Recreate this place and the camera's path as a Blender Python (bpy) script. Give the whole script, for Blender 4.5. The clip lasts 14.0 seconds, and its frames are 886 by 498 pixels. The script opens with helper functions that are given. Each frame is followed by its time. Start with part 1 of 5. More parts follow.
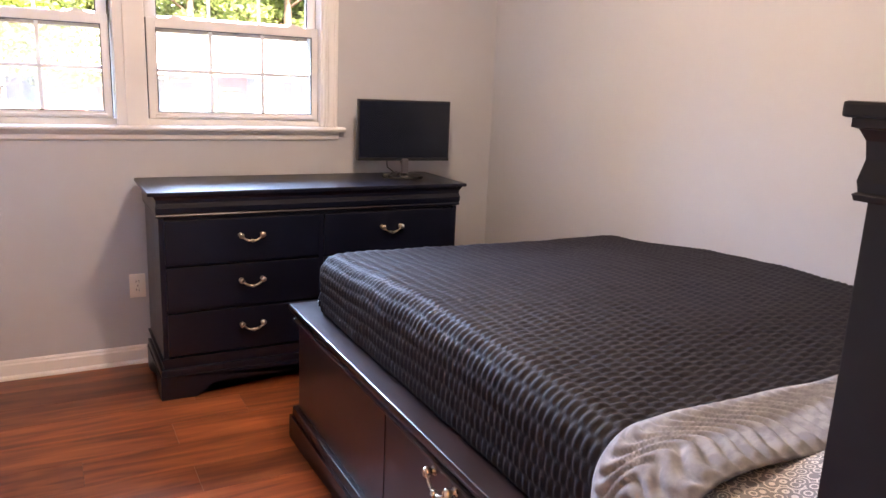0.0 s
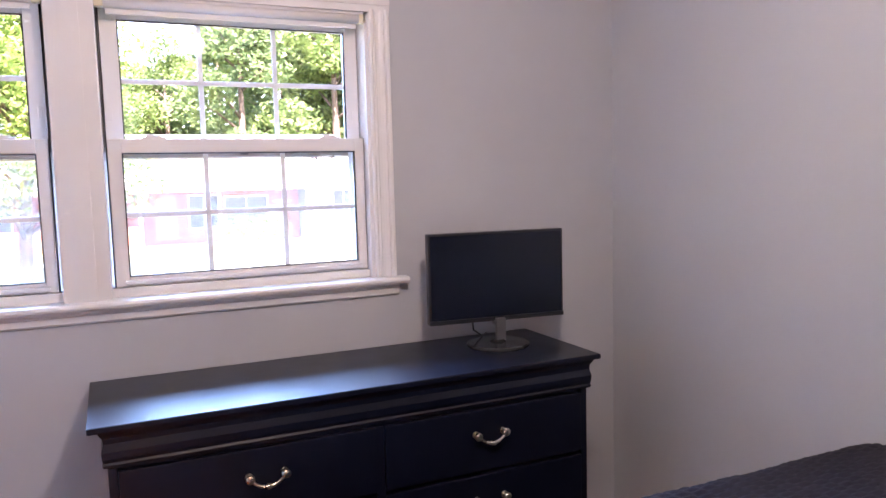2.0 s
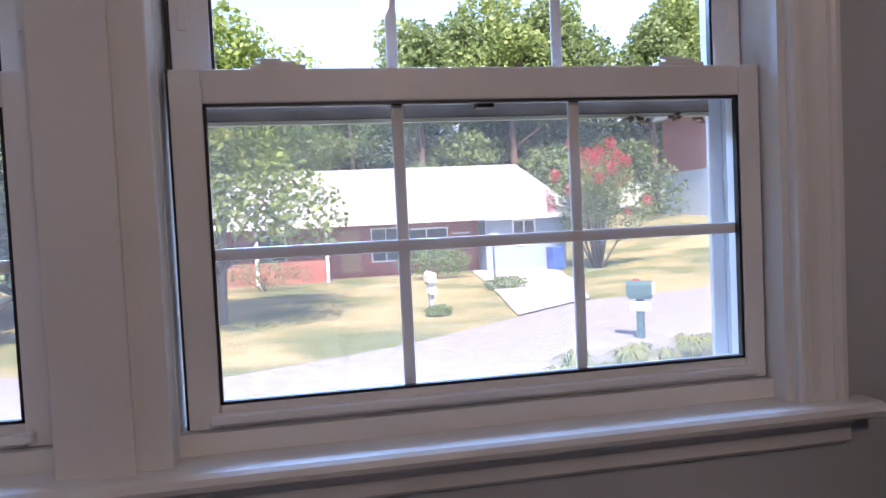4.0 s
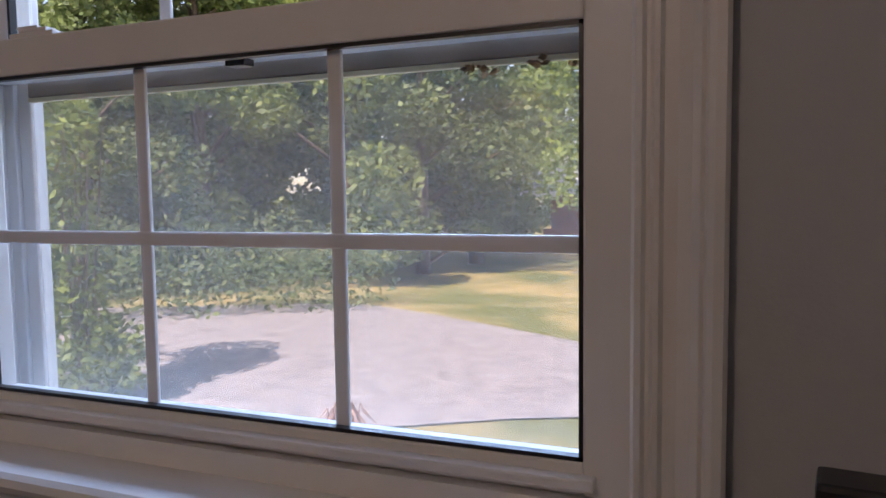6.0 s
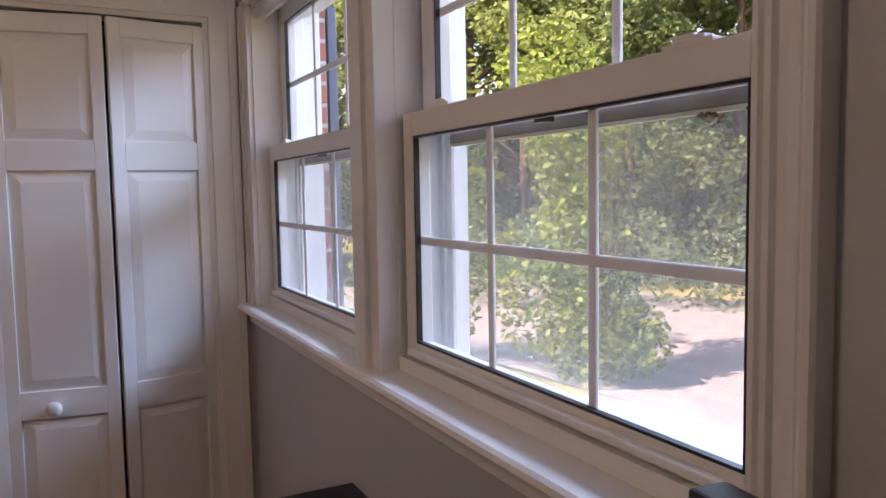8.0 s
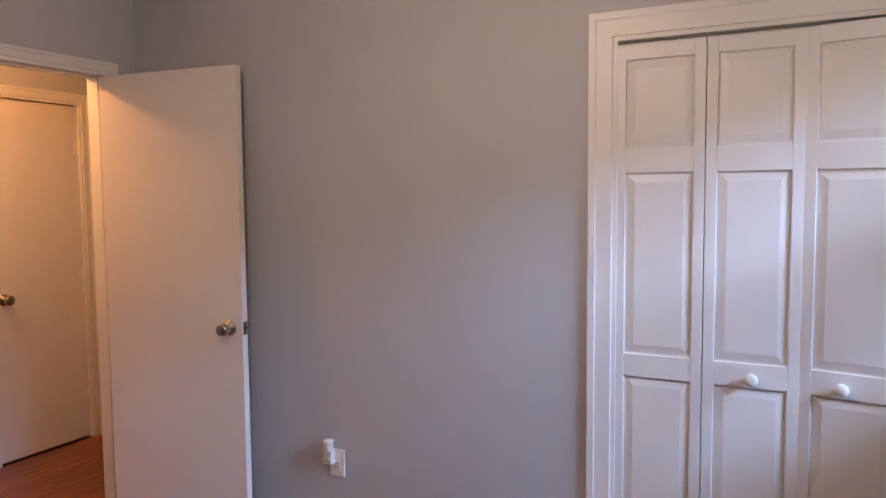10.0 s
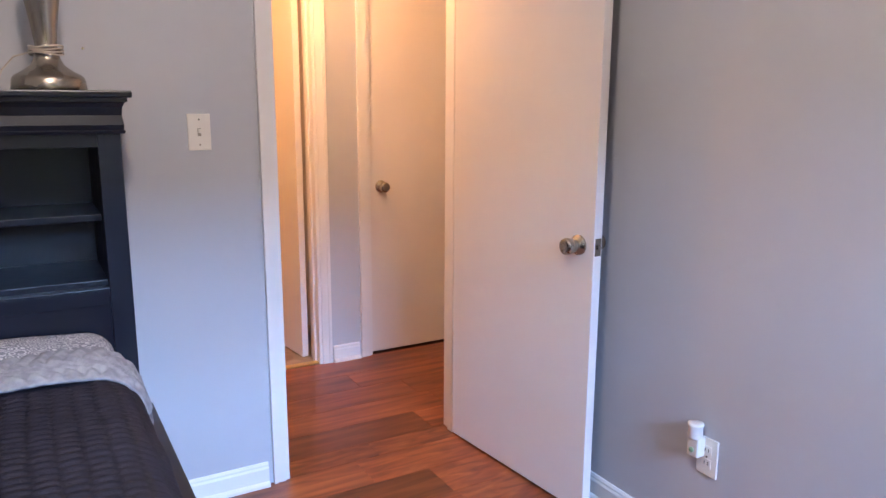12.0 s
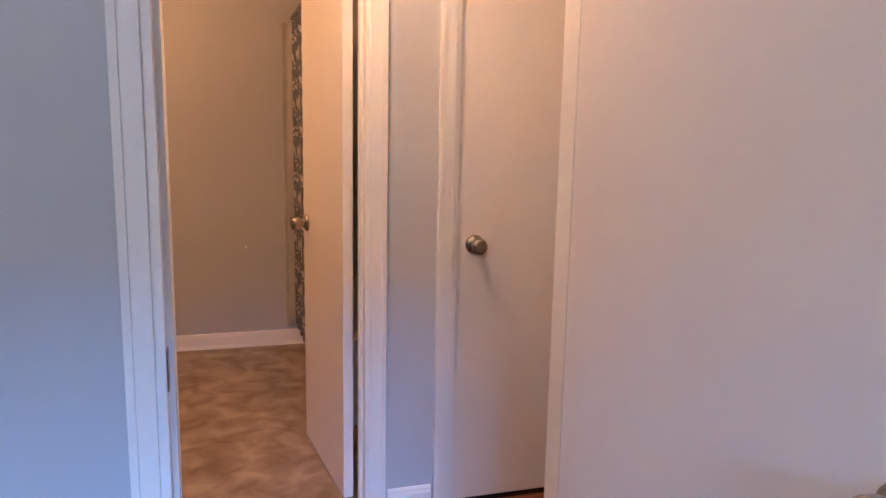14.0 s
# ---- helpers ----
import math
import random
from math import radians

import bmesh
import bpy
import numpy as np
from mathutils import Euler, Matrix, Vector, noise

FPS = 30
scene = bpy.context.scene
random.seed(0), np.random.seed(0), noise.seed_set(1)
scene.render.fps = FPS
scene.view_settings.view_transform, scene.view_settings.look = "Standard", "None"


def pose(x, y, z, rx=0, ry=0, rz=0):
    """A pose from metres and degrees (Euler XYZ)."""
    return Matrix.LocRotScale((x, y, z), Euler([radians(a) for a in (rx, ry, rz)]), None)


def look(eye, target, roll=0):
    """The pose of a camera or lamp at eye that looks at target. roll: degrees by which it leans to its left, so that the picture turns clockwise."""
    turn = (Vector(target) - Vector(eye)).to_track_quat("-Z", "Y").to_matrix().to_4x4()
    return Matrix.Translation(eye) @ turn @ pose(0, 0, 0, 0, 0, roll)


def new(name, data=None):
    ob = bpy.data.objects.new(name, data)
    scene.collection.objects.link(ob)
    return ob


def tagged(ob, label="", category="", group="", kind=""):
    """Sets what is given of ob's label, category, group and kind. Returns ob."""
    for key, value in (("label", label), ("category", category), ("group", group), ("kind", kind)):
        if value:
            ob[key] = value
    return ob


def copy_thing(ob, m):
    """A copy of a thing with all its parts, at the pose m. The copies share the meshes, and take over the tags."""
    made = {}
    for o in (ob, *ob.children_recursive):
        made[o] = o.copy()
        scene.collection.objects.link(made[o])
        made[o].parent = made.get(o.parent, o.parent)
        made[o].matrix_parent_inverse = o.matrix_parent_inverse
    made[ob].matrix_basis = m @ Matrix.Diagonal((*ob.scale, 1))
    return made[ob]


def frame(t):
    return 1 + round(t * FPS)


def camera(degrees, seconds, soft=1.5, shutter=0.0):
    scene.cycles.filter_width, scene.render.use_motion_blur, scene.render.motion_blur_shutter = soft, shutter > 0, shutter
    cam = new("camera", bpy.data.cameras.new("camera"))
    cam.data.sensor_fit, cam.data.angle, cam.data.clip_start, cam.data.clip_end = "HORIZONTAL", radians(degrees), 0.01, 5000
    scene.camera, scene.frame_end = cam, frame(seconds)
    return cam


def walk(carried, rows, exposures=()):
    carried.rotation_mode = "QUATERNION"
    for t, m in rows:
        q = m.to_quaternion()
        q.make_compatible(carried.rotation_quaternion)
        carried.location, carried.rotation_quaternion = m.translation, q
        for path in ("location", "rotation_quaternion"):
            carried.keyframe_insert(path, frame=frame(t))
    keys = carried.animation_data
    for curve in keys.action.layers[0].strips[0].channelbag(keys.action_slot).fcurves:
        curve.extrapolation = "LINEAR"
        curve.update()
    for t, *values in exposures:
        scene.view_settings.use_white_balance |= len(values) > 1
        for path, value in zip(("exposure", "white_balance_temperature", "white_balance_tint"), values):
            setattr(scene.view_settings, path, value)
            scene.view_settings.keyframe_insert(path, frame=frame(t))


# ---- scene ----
cam = camera(61.9, 14.0)

PATH = [
    (0, (-2.277, -3.663, 1.399), (-1.343, -1.951, 0.955), 2.5),
    (0.5, (-2.169, -3.403, 1.406), (-1.101, -1.749, 1.054), 1.3),
    (1, (-2.08, -3.133, 1.425), (-0.975, -1.493, 1.13), 0.6),
    (1.5, (-1.979, -2.786, 1.431), (-0.97, -1.075, 1.193), -0.5),
    (2, (-1.846, -2.418, 1.48), (-1.025, -0.604, 1.288), -1.5),
    (2.5, (-1.724, -2.034, 1.422), (-1.093, -0.137, 1.348), -2.0),
    (3, (-1.738, -1.63, 1.424), (-1.189, 0.293, 1.373), -2.2),
    (3.5, (-1.71, -1.254, 1.434), (-1.237, 0.687, 1.36), -2.4),
    (4, (-1.685, -0.925, 1.427), (-1.306, 1.037, 1.337), -2.7),
    (4.2, (-1.67, -0.828, 1.423), (-1.342, 1.143, 1.34), -2.9),
    (6.3, (-0.85, -0.586, 1.446), (-1.806, 1.16, 1.263), -0.5),
    (6.5, (-0.823, -0.588, 1.454), (-1.913, 1.078, 1.269), -0.3),
    (7, (-0.778, -0.55, 1.474), (-2.13, 0.911, 1.276), -0.4),
    (7.2, (-0.737, -0.532, 1.477), (-2.173, 0.846, 1.284), -0.5),
    (9.3, (-0.405, -0.592, 1.48), (-2.386, -0.844, 1.366), -0.8),
    (9.5, (-0.396, -0.611, 1.48), (-2.339, -1.069, 1.363), -0.6),
    (10, (-0.393, -0.65, 1.491), (-2.172, -1.553, 1.342), -0.5),
    (10.4, (-0.377, -0.77, 1.526), (-2.019, -1.891, 1.303), -0.9),
    (10.5, (-0.396, -0.796, 1.52), (-1.995, -1.975, 1.294), -0.6),
    (11, (-0.522, -0.922, 1.461), (-1.925, -2.318, 1.175), -0.7),
    (11.5, (-0.852, -1.005, 1.398), (-2.032, -2.577, 1.032), -0.5),
    (12, (-1.239, -1.096, 1.377), (-2.22, -2.794, 0.982), 0.3),
    (12.5, (-1.59, -1.186, 1.366), (-2.395, -2.971, 0.96), 1.0),
    (13, (-1.796, -1.458, 1.369), (-2.445, -3.306, 0.968), 1.1),
    (13.5, (-1.985, -1.877, 1.364), (-2.578, -3.75, 0.988), 1.1),
    (14, (-2.1, -2.345, 1.316), (-2.673, -4.232, 0.987), 1.1),
]
EXPOSURES = [  # seconds, stops, kelvin, tint
    (0, 3.8, 7700, 28),
    (0.5, 3.75, 6900, 28),
    (1.5, 3.6, 6400, 29),
    (2.2, 3.45, 6200, 30),
    (3, 2.95, 6200, 30),
    (3.6, 2.2, 6100, 27),
    (4.2, 1.42, 6400, 28),
    (6.3, 1.1, 7200, 28),
    (7.2, 1.35, 7400, 30),
    (9.3, 2.15, 8600, 33),
    (10, 2.55, 7400, 29),
    (11, 3.05, 6450, 25),
    (12, 3.3, 6150, 23),
    (13.5, 3.25, 5850, 21),
    (14, 2.95, 5100, 18),
]
walk(cam, [(t, look(eye, target, roll)) for t, eye, target, roll in PATH], EXPOSURES)

# ---------------------------------------------------------------- light
SUN_EL, SUN_AZ = 50.0, 188.0      # degrees; azimuth clockwise from north
world = bpy.data.worlds.new("world")
scene.world = world
world.use_nodes = True
wt = world.node_tree
sky = wt.nodes.new("ShaderNodeTexSky")
sky.sky_type, sky.sun_disc = "NISHITA", False
sky.sun_elevation, sky.sun_rotation = radians(SUN_EL), radians(SUN_AZ)
wt.links.new(sky.outputs[0], wt.nodes["Background"].inputs[0])
wt.nodes["Background"].inputs[1].default_value = 0.15


def lamp(name, kind, m, power, colour, size=0.1):
    data = bpy.data.lights.new(name, kind)
    data.energy, data.color = power, colour
    if kind == "SUN":
        data.angle = radians(size)
    elif kind == "AREA":
        data.size = size
    else:
        data.shadow_soft_size = size
    ob = new(name, data)
    ob.matrix_world = m
    return ob


_az, _el = radians(SUN_AZ), radians(SUN_EL)
SUN_FROM = Vector((math.sin(_az) * math.cos(_el), math.cos(_az) * math.cos(_el), math.sin(_el)))
lamp("sun", "SUN", look(SUN_FROM * 50, (0, 0, 0)), 5.0, (1.0, 0.95, 0.88), 0.5)
lamp("ceiling_bulb", "POINT", pose(-1.35, -1.75, 2.25), 3.3, (1.0, 0.89, 0.78), 0.05)
# added blue fill lamp, out of view above the windows, boosts the sky light
fill_lamp = lamp("window_fill", "AREA", look((-1.92, 2.5, 3.05), (-1.92, -3.0, 1.0)), 50, (0.34, 0.60, 1.0), 2.4)
fill_lamp.data.shape, fill_lamp.data.size_y, fill_lamp.data.spread = "RECTANGLE", 1.0, radians(110)
lamp("hall_bulb", "POINT", pose(-2.25, -4.15, 2.27), 4.0, (1.0, 0.43, 0.12), 0.05)
lamp("bath_bulb", "POINT", pose(-1.5, -5.6, 2.1), 4.0, (1.0, 0.42, 0.12), 0.10)

# ---------------------------------------------------------------- materials


def mat(name, colour, rough=0.6, metal=0.0, vary=0.06, scale=6.0, bump=0.0, bscale=60.0, wear=0.0, rand=0.0, spec=0.5, coat=0.0, rvar=0.05):
    """A surface with broad mottling, fine grain and relief."""
    m = bpy.data.materials.new(name)
    m.use_nodes = True
    nt = m.node_tree
    b = nt.nodes["Principled BSDF"]
    b.inputs["Roughness"].default_value, b.inputs["Metallic"].default_value = rough, metal
    b.inputs["Specular IOR Level"].default_value = spec
    b.inputs["Coat Weight"].default_value = coat
    co = nt.nodes.new("ShaderNodeTexCoord")
    n1 = nt.nodes.new("ShaderNodeTexNoise")
    n1.inputs["Scale"].default_value, n1.inputs["Detail"].default_value = scale, 6
    nt.links.new(co.outputs["Object"], n1.inputs["Vector"])
    ramp = nt.nodes.new("ShaderNodeValToRGB")
    lo = [max(0.0, c * (1 - vary)) for c in colour]
    hi = [min(1.0, c * (1 + vary)) for c in colour]
    ramp.color_ramp.elements[0].position, ramp.color_ramp.elements[1].position = 0.3, 0.7
    ramp.color_ramp.elements[0].color, ramp.color_ramp.elements[1].color = (*lo, 1), (*hi, 1)
    nt.links.new(n1.outputs["Fac"], ramp.inputs["Fac"])
    last = ramp.outputs["Color"]
    if rand:
        info = nt.nodes.new("ShaderNodeObjectInfo")
        mul = nt.nodes.new("ShaderNodeMapRange")
        mul.inputs["To Min"].default_value, mul.inputs["To Max"].default_value = 1 - rand, 1 + rand
        nt.links.new(info.outputs["Random"], mul.inputs["Value"])
        hsv = nt.nodes.new("ShaderNodeHueSaturation")
        nt.links.new(mul.outputs[0], hsv.inputs["Value"])
        nt.links.new(last, hsv.inputs["Color"])
        last = hsv.outputs["Color"]
    nt.links.new(last, b.inputs["Base Color"])
    n2 = nt.nodes.new("ShaderNodeTexNoise")
    n2.inputs["Scale"].default_value, n2.inputs["Detail"].default_value = bscale, 3
    nt.links.new(co.outputs["Object"], n2.inputs["Vector"])
    rr = nt.nodes.new("ShaderNodeMapRange")
    rr.inputs["To Min"].default_value, rr.inputs["To Max"].default_value = max(0.02, rough - rvar), min(1.0, rough + rvar)
    nt.links.new(n1.outputs["Fac"], rr.inputs["Value"])
    nt.links.new(rr.outputs[0], b.inputs["Roughness"])
    if bump:
        bp = nt.nodes.new("ShaderNodeBump")
        bp.inputs["Strength"].default_value, bp.inputs["Distance"].default_value = bump, 0.002
        nt.links.new(n2.outputs["Fac"], bp.inputs["Height"])
        nt.links.new(bp.outputs[0], b.inputs["Normal"])
    return m


def glass_mat(name, gloss=0.06):
    m = bpy.data.materials.new(name)
    m.use_nodes = True
    nt = m.node_tree
    nt.nodes.remove(nt.nodes["Principled BSDF"])
    out = nt.nodes["Material Output"]
    tr, gl, mix = nt.nodes.new("ShaderNodeBsdfTransparent"), nt.nodes.new("ShaderNodeBsdfGlossy"), nt.nodes.new("ShaderNodeMixShader")
    lw = nt.nodes.new("ShaderNodeLayerWeight")
    lw.inputs["Blend"].default_value = 0.5
    pw, fr = nt.nodes.new("ShaderNodeMath"), nt.nodes.new("ShaderNodeMapRange")
    pw.operation = "POWER"
    pw.inputs[1].default_value = 5.0
    nt.links.new(lw.outputs["Facing"], pw.inputs[0])
    nt.links.new(pw.outputs[0], fr.inputs["Value"])
    fr.inputs["To Min"].default_value, fr.inputs["To Max"].default_value = 0.03, 0.75
    gl.inputs["Roughness"].default_value = 0.01
    nt.links.new(fr.outputs[0], mix.inputs[0])
    nt.links.new(tr.outputs[0], mix.inputs[1])
    nt.links.new(gl.outputs[0], mix.inputs[2])
    nt.links.new(mix.outputs[0], out.inputs[0])
    return m


def screen_mat(name):
    """Fine insect mesh: mostly open, with grey threads made pale to put haze over the view."""
    m = bpy.data.materials.new(name)
    m.use_nodes = True
    nt = m.node_tree
    nt.nodes.remove(nt.nodes["Principled BSDF"])
    out = nt.nodes["Material Output"]
    tr, di, mix = nt.nodes.new("ShaderNodeBsdfTransparent"), nt.nodes.new("ShaderNodeBsdfDiffuse"), nt.nodes.new("ShaderNodeMixShader")
    # pale thread colour adds the veil of haze
    di.inputs["Color"].default_value = (0.72, 0.72, 0.70, 1)
    mix.inputs[0].default_value = 0.22
    nt.links.new(tr.outputs[0], mix.inputs[1])
    nt.links.new(di.outputs[0], mix.inputs[2])
    nt.links.new(mix.outputs[0], out.inputs[0])
    return m


def wood_floor_mat(name):
    """Reddish laminate with streaked grain along each plank."""
    m = bpy.data.materials.new(name)
    m.use_nodes = True
    nt = m.node_tree
    b = nt.nodes["Principled BSDF"]
    co, info = nt.nodes.new("ShaderNodeTexCoord"), nt.nodes.new("ShaderNodeObjectInfo")
    mp = nt.nodes.new("ShaderNodeMapping")
    mp.inputs["Scale"].default_value = (1.1, 11.0, 1.0)
    off = nt.nodes.new("ShaderNodeVectorMath")
    off.operation = "SCALE"
    off.inputs[0].default_value = (37.0, 19.0, 5.0)
    nt.links.new(info.outputs["Random"], off.inputs["Scale"])
    nt.links.new(off.outputs[0], mp.inputs["Location"])
    nt.links.new(co.outputs["Object"], mp.inputs["Vector"])
    n1 = nt.nodes.new("ShaderNodeTexNoise")
    n1.inputs["Scale"].default_value, n1.inputs["Detail"].default_value, n1.inputs["Distortion"].default_value = 2.2, 8, 0.6
    nt.links.new(mp.outputs[0], n1.inputs["Vector"])
    ramp = nt.nodes.new("ShaderNodeValToRGB")
    e = ramp.color_ramp.elements
    e[0].position, e[1].position = 0.28, 0.74
    e[0].color, e[1].color = (0.085, 0.022, 0.010, 1), (0.35, 0.115, 0.040, 1)
    mid = e.new(0.5)
    mid.color = (0.215, 0.060, 0.022, 1)
    nt.links.new(n1.outputs["Fac"], ramp.inputs["Fac"])
    hsv = nt.nodes.new("ShaderNodeHueSaturation")
    mr = nt.nodes.new("ShaderNodeMapRange")
    mr.inputs["To Min"].default_value, mr.inputs["To Max"].default_value = 0.62, 1.35
    nt.links.new(info.outputs["Random"], mr.inputs["Value"])
    nt.links.new(mr.outputs[0], hsv.inputs["Value"])
    nt.links.new(ramp.outputs[0], hsv.inputs["Color"])
    nt.links.new(hsv.outputs[0], b.inputs["Base Color"])
    b.inputs["Roughness"].default_value = 0.32
    bp = nt.nodes.new("ShaderNodeBump")
    bp.inputs["Strength"].default_value, bp.inputs["Distance"].default_value = 0.08, 0.001
    nt.links.new(n1.outputs["Fac"], bp.inputs["Height"])
    nt.links.new(bp.outputs[0], b.inputs["Normal"])
    return m


def two_tone(name, c1, c2, scale, rough=0.7, metal=0.0, detail=8, lo=0.4, hi=0.6, kind="noise", bump=0.0, bd=0.01, twist=0.0):
    m = bpy.data.materials.new(name)
    m.use_nodes = True
    nt = m.node_tree
    b = nt.nodes["Principled BSDF"]
    b.inputs["Roughness"].default_value, b.inputs["Metallic"].default_value = rough, metal
    co = nt.nodes.new("ShaderNodeTexCoord")
    if kind == "voronoi":
        n1 = nt.nodes.new("ShaderNodeTexVoronoi")
        out = n1.outputs["Distance"]
    else:
        n1 = nt.nodes.new("ShaderNodeTexNoise")
        n1.inputs["Detail"].default_value, n1.inputs["Distortion"].default_value = detail, twist
        out = n1.outputs["Fac"]
    n1.inputs["Scale"].default_value = scale
    nt.links.new(co.outputs["Object"], n1.inputs["Vector"])
    ramp = nt.nodes.new("ShaderNodeValToRGB")
    e = ramp.color_ramp.elements
    e[0].position, e[1].position = lo, hi
    e[0].color, e[1].color = (*c1, 1), (*c2, 1)
    nt.links.new(out, ramp.inputs["Fac"])
    nt.links.new(ramp.outputs[0], b.inputs["Base Color"])
    if bump:
        bp = nt.nodes.new("ShaderNodeBump")
        bp.inputs["Strength"].default_value, bp.inputs["Distance"].default_value = bump, bd
        nt.links.new(out, bp.inputs["Height"])
        nt.links.new(bp.outputs[0], b.inputs["Normal"])
    return m


def rings_mat(name):
    """Light grey sheet printed with small linked rings."""
    m = bpy.data.materials.new(name)
    m.use_nodes = True
    nt = m.node_tree
    b = nt.nodes["Principled BSDF"]
    b.inputs["Roughness"].default_value = 0.85
    co = nt.nodes.new("ShaderNodeTexCoord")
    v = nt.nodes.new("ShaderNodeTexVoronoi")
    v.inputs["Scale"].default_value, v.inputs["Randomness"].default_value = 46.0, 0.55
    nt.links.new(co.outputs["Object"], v.inputs["Vector"])
    s = nt.nodes.new("ShaderNodeMath")
    s.operation = "MULTIPLY"
    s.inputs[1].default_value = 22.0
    nt.links.new(v.outputs["Distance"], s.inputs[0])
    c = nt.nodes.new("ShaderNodeMath")
    c.operation = "SINE"
    nt.links.new(s.outputs[0], c.inputs[0])
    ramp = nt.nodes.new("ShaderNodeValToRGB")
    ramp.color_ramp.elements[0].position, ramp.color_ramp.elements[1].position = 0.35, 0.6
    ramp.color_ramp.elements[0].color, ramp.color_ramp.elements[1].color = (0.25, 0.25, 0.27, 1), (0.72, 0.71, 0.70, 1)
    nt.links.new(c.outputs[0], ramp.inputs["Fac"])
    nt.links.new(ramp.outputs[0], b.inputs["Base Color"])
    return m


def glow_mat(name, colour, strength):
    m = bpy.data.materials.new(name)
    m.use_nodes = True
    b = m.node_tree.nodes["Principled BSDF"]
    b.inputs["Base Color"].default_value = (0.8, 0.78, 0.7, 1)
    b.inputs["Emission Color"].default_value, b.inputs["Emission Strength"].default_value = (*colour, 1), strength
    return m


WALL = mat("grey_wall_paint", (0.49, 0.505, 0.535), 0.55, vary=0.025, scale=1.6, bump=0.12, bscale=240)
CEIL = mat("ceiling_paint", (0.78, 0.77, 0.75), 0.9, vary=0.02, bump=0.2, bscale=150)
TRIM = mat("white_trim_paint", (0.78, 0.77, 0.755), 0.38, vary=0.03, scale=3, bump=0.06, bscale=90)
VINYL = mat("white_vinyl", (0.78, 0.77, 0.755), 0.42, vary=0.02, scale=4)
DOORP = mat("door_paint", (0.76, 0.72, 0.69), 0.42, vary=0.025, scale=2.2, bump=0.05, bscale=120)
BLACK = mat("black_lacquer", (0.0026, 0.0038, 0.0120), 0.33, vary=0.25, scale=9, bump=0.03, bscale=60)
ESPR = mat("espresso_lacquer", (0.020, 0.010, 0.010), 0.30, vary=0.3, scale=7, bump=0.04, bscale=50, coat=0.1)
NICKEL = mat("satin_nickel", (0.38, 0.335, 0.275), 0.27, 1.0, vary=0.04, scale=12, rvar=0.02)
BRASSY = mat("aged_pewter", (0.55, 0.50, 0.42), 0.28, 1.0, vary=0.2, scale=60)
DARKGAP = mat("dark_gap", (0.02, 0.02, 0.02), 0.9)
PLASTIC = mat("black_plastic", (0.012, 0.013, 0.016), 0.35, vary=0.1)
SCREEN = mat("display_glass", (0.005, 0.0075, 0.016), 0.22, vary=0.05)
CHROME = mat("grey_metal_neck", (0.35, 0.34, 0.34), 0.3, 1.0)
IVORY = mat("ivory_plate", (0.82, 0.79, 0.72), 0.35, vary=0.02)
SHADE = mat("dark_lampshade_cloth", (0.035, 0.030, 0.036), 0.9, vary=0.2, scale=80, bump=0.3, bscale=400)
QUILT = mat("charcoal_quilt", (0.0135, 0.0118, 0.0180), 0.68, spec=0.3, vary=0.25, scale=16, bump=0.5, bscale=420)
GREYQ = two_tone("grey_quilt", (0.24, 0.24, 0.26), (0.34, 0.34, 0.35), 40, 0.85, bump=0.4, bd=0.003)
SHEET = rings_mat("ring_print_sheet")
CORD = mat("clear_cord", (0.55, 0.48, 0.40), 0.3)
FLOORW = wood_floor_mat("reddish_laminate")
SUBF = mat("floor_joint", (0.02, 0.008, 0.005), 0.8)
VINYLF = two_tone("tan_stone_vinyl", (0.20, 0.135, 0.085), (0.44, 0.345, 0.24), 7.5, 0.40, lo=0.34, hi=0.68, bump=0.15, bd=0.002, twist=0.7)
BRASS = mat("brass_strip", (0.72, 0.50, 0.16), 0.3, 1.0)
CURT = mat("grey_curtain_cloth", (0.20, 0.215, 0.27), 0.85, vary=0.06, scale=12, bump=0.2, bscale=400)
PRINT = mat("pale_print", (0.56, 0.55, 0.56), 0.8)
LINER = mat("white_liner", (0.75, 0.74, 0.72), 0.6)
GLASS = glass_mat("window_glass")
MESHS = screen_mat("insect_screen")
# brown base colour carries the shade on the screen's top rail
RAILSHADE = mat("shaded_rail_brown", (0.36, 0.29, 0.23), 0.6, vary=0.2, scale=14, bump=0.2, bscale=90)
CREAM = mat("cream_plastic", (0.75, 0.68, 0.48), 0.5)
BRICK = mat("red_brick", (0.30, 0.10, 0.07), 0.85, vary=0.25, scale=14, bump=0.6, bscale=120, rand=0.25)
MORTAR = mat("mortar", (0.45, 0.43, 0.40), 0.9, vary=0.1, bump=0.4, bscale=200)
SHUT = mat("slate_shutter", (0.10, 0.12, 0.17), 0.5, vary=0.1)
ASPH = two_tone("pale_road", (0.23, 0.215, 0.22), (0.32, 0.30, 0.30), 3.0, 0.9, bump=0.3, bd=0.01)
CONC = two_tone("concrete_drive", (0.42, 0.40, 0.385), (0.50, 0.48, 0.46), 2.0, 0.9)
LAWN = two_tone("dry_lawn", (0.13, 0.15, 0.04), (0.36, 0.29, 0.12), 0.35, 0.95, bump=0.6, bd=0.03)
ROOF = two_tone("pale_shingles", (0.40, 0.395, 0.40), (0.50, 0.495, 0.50), 8, 0.9, bump=0.3, bd=0.01)
HBRICK = mat("house_brick", (0.36, 0.12, 0.08), 0.9, vary=0.3, scale=5, bump=0.5, bscale=30)
HBLUE = mat("blue_grey_siding", (0.26, 0.32, 0.42), 0.7, vary=0.05)
HPALE = mat("pale_blue_wall", (0.48, 0.58, 0.72), 0.8, vary=0.05)
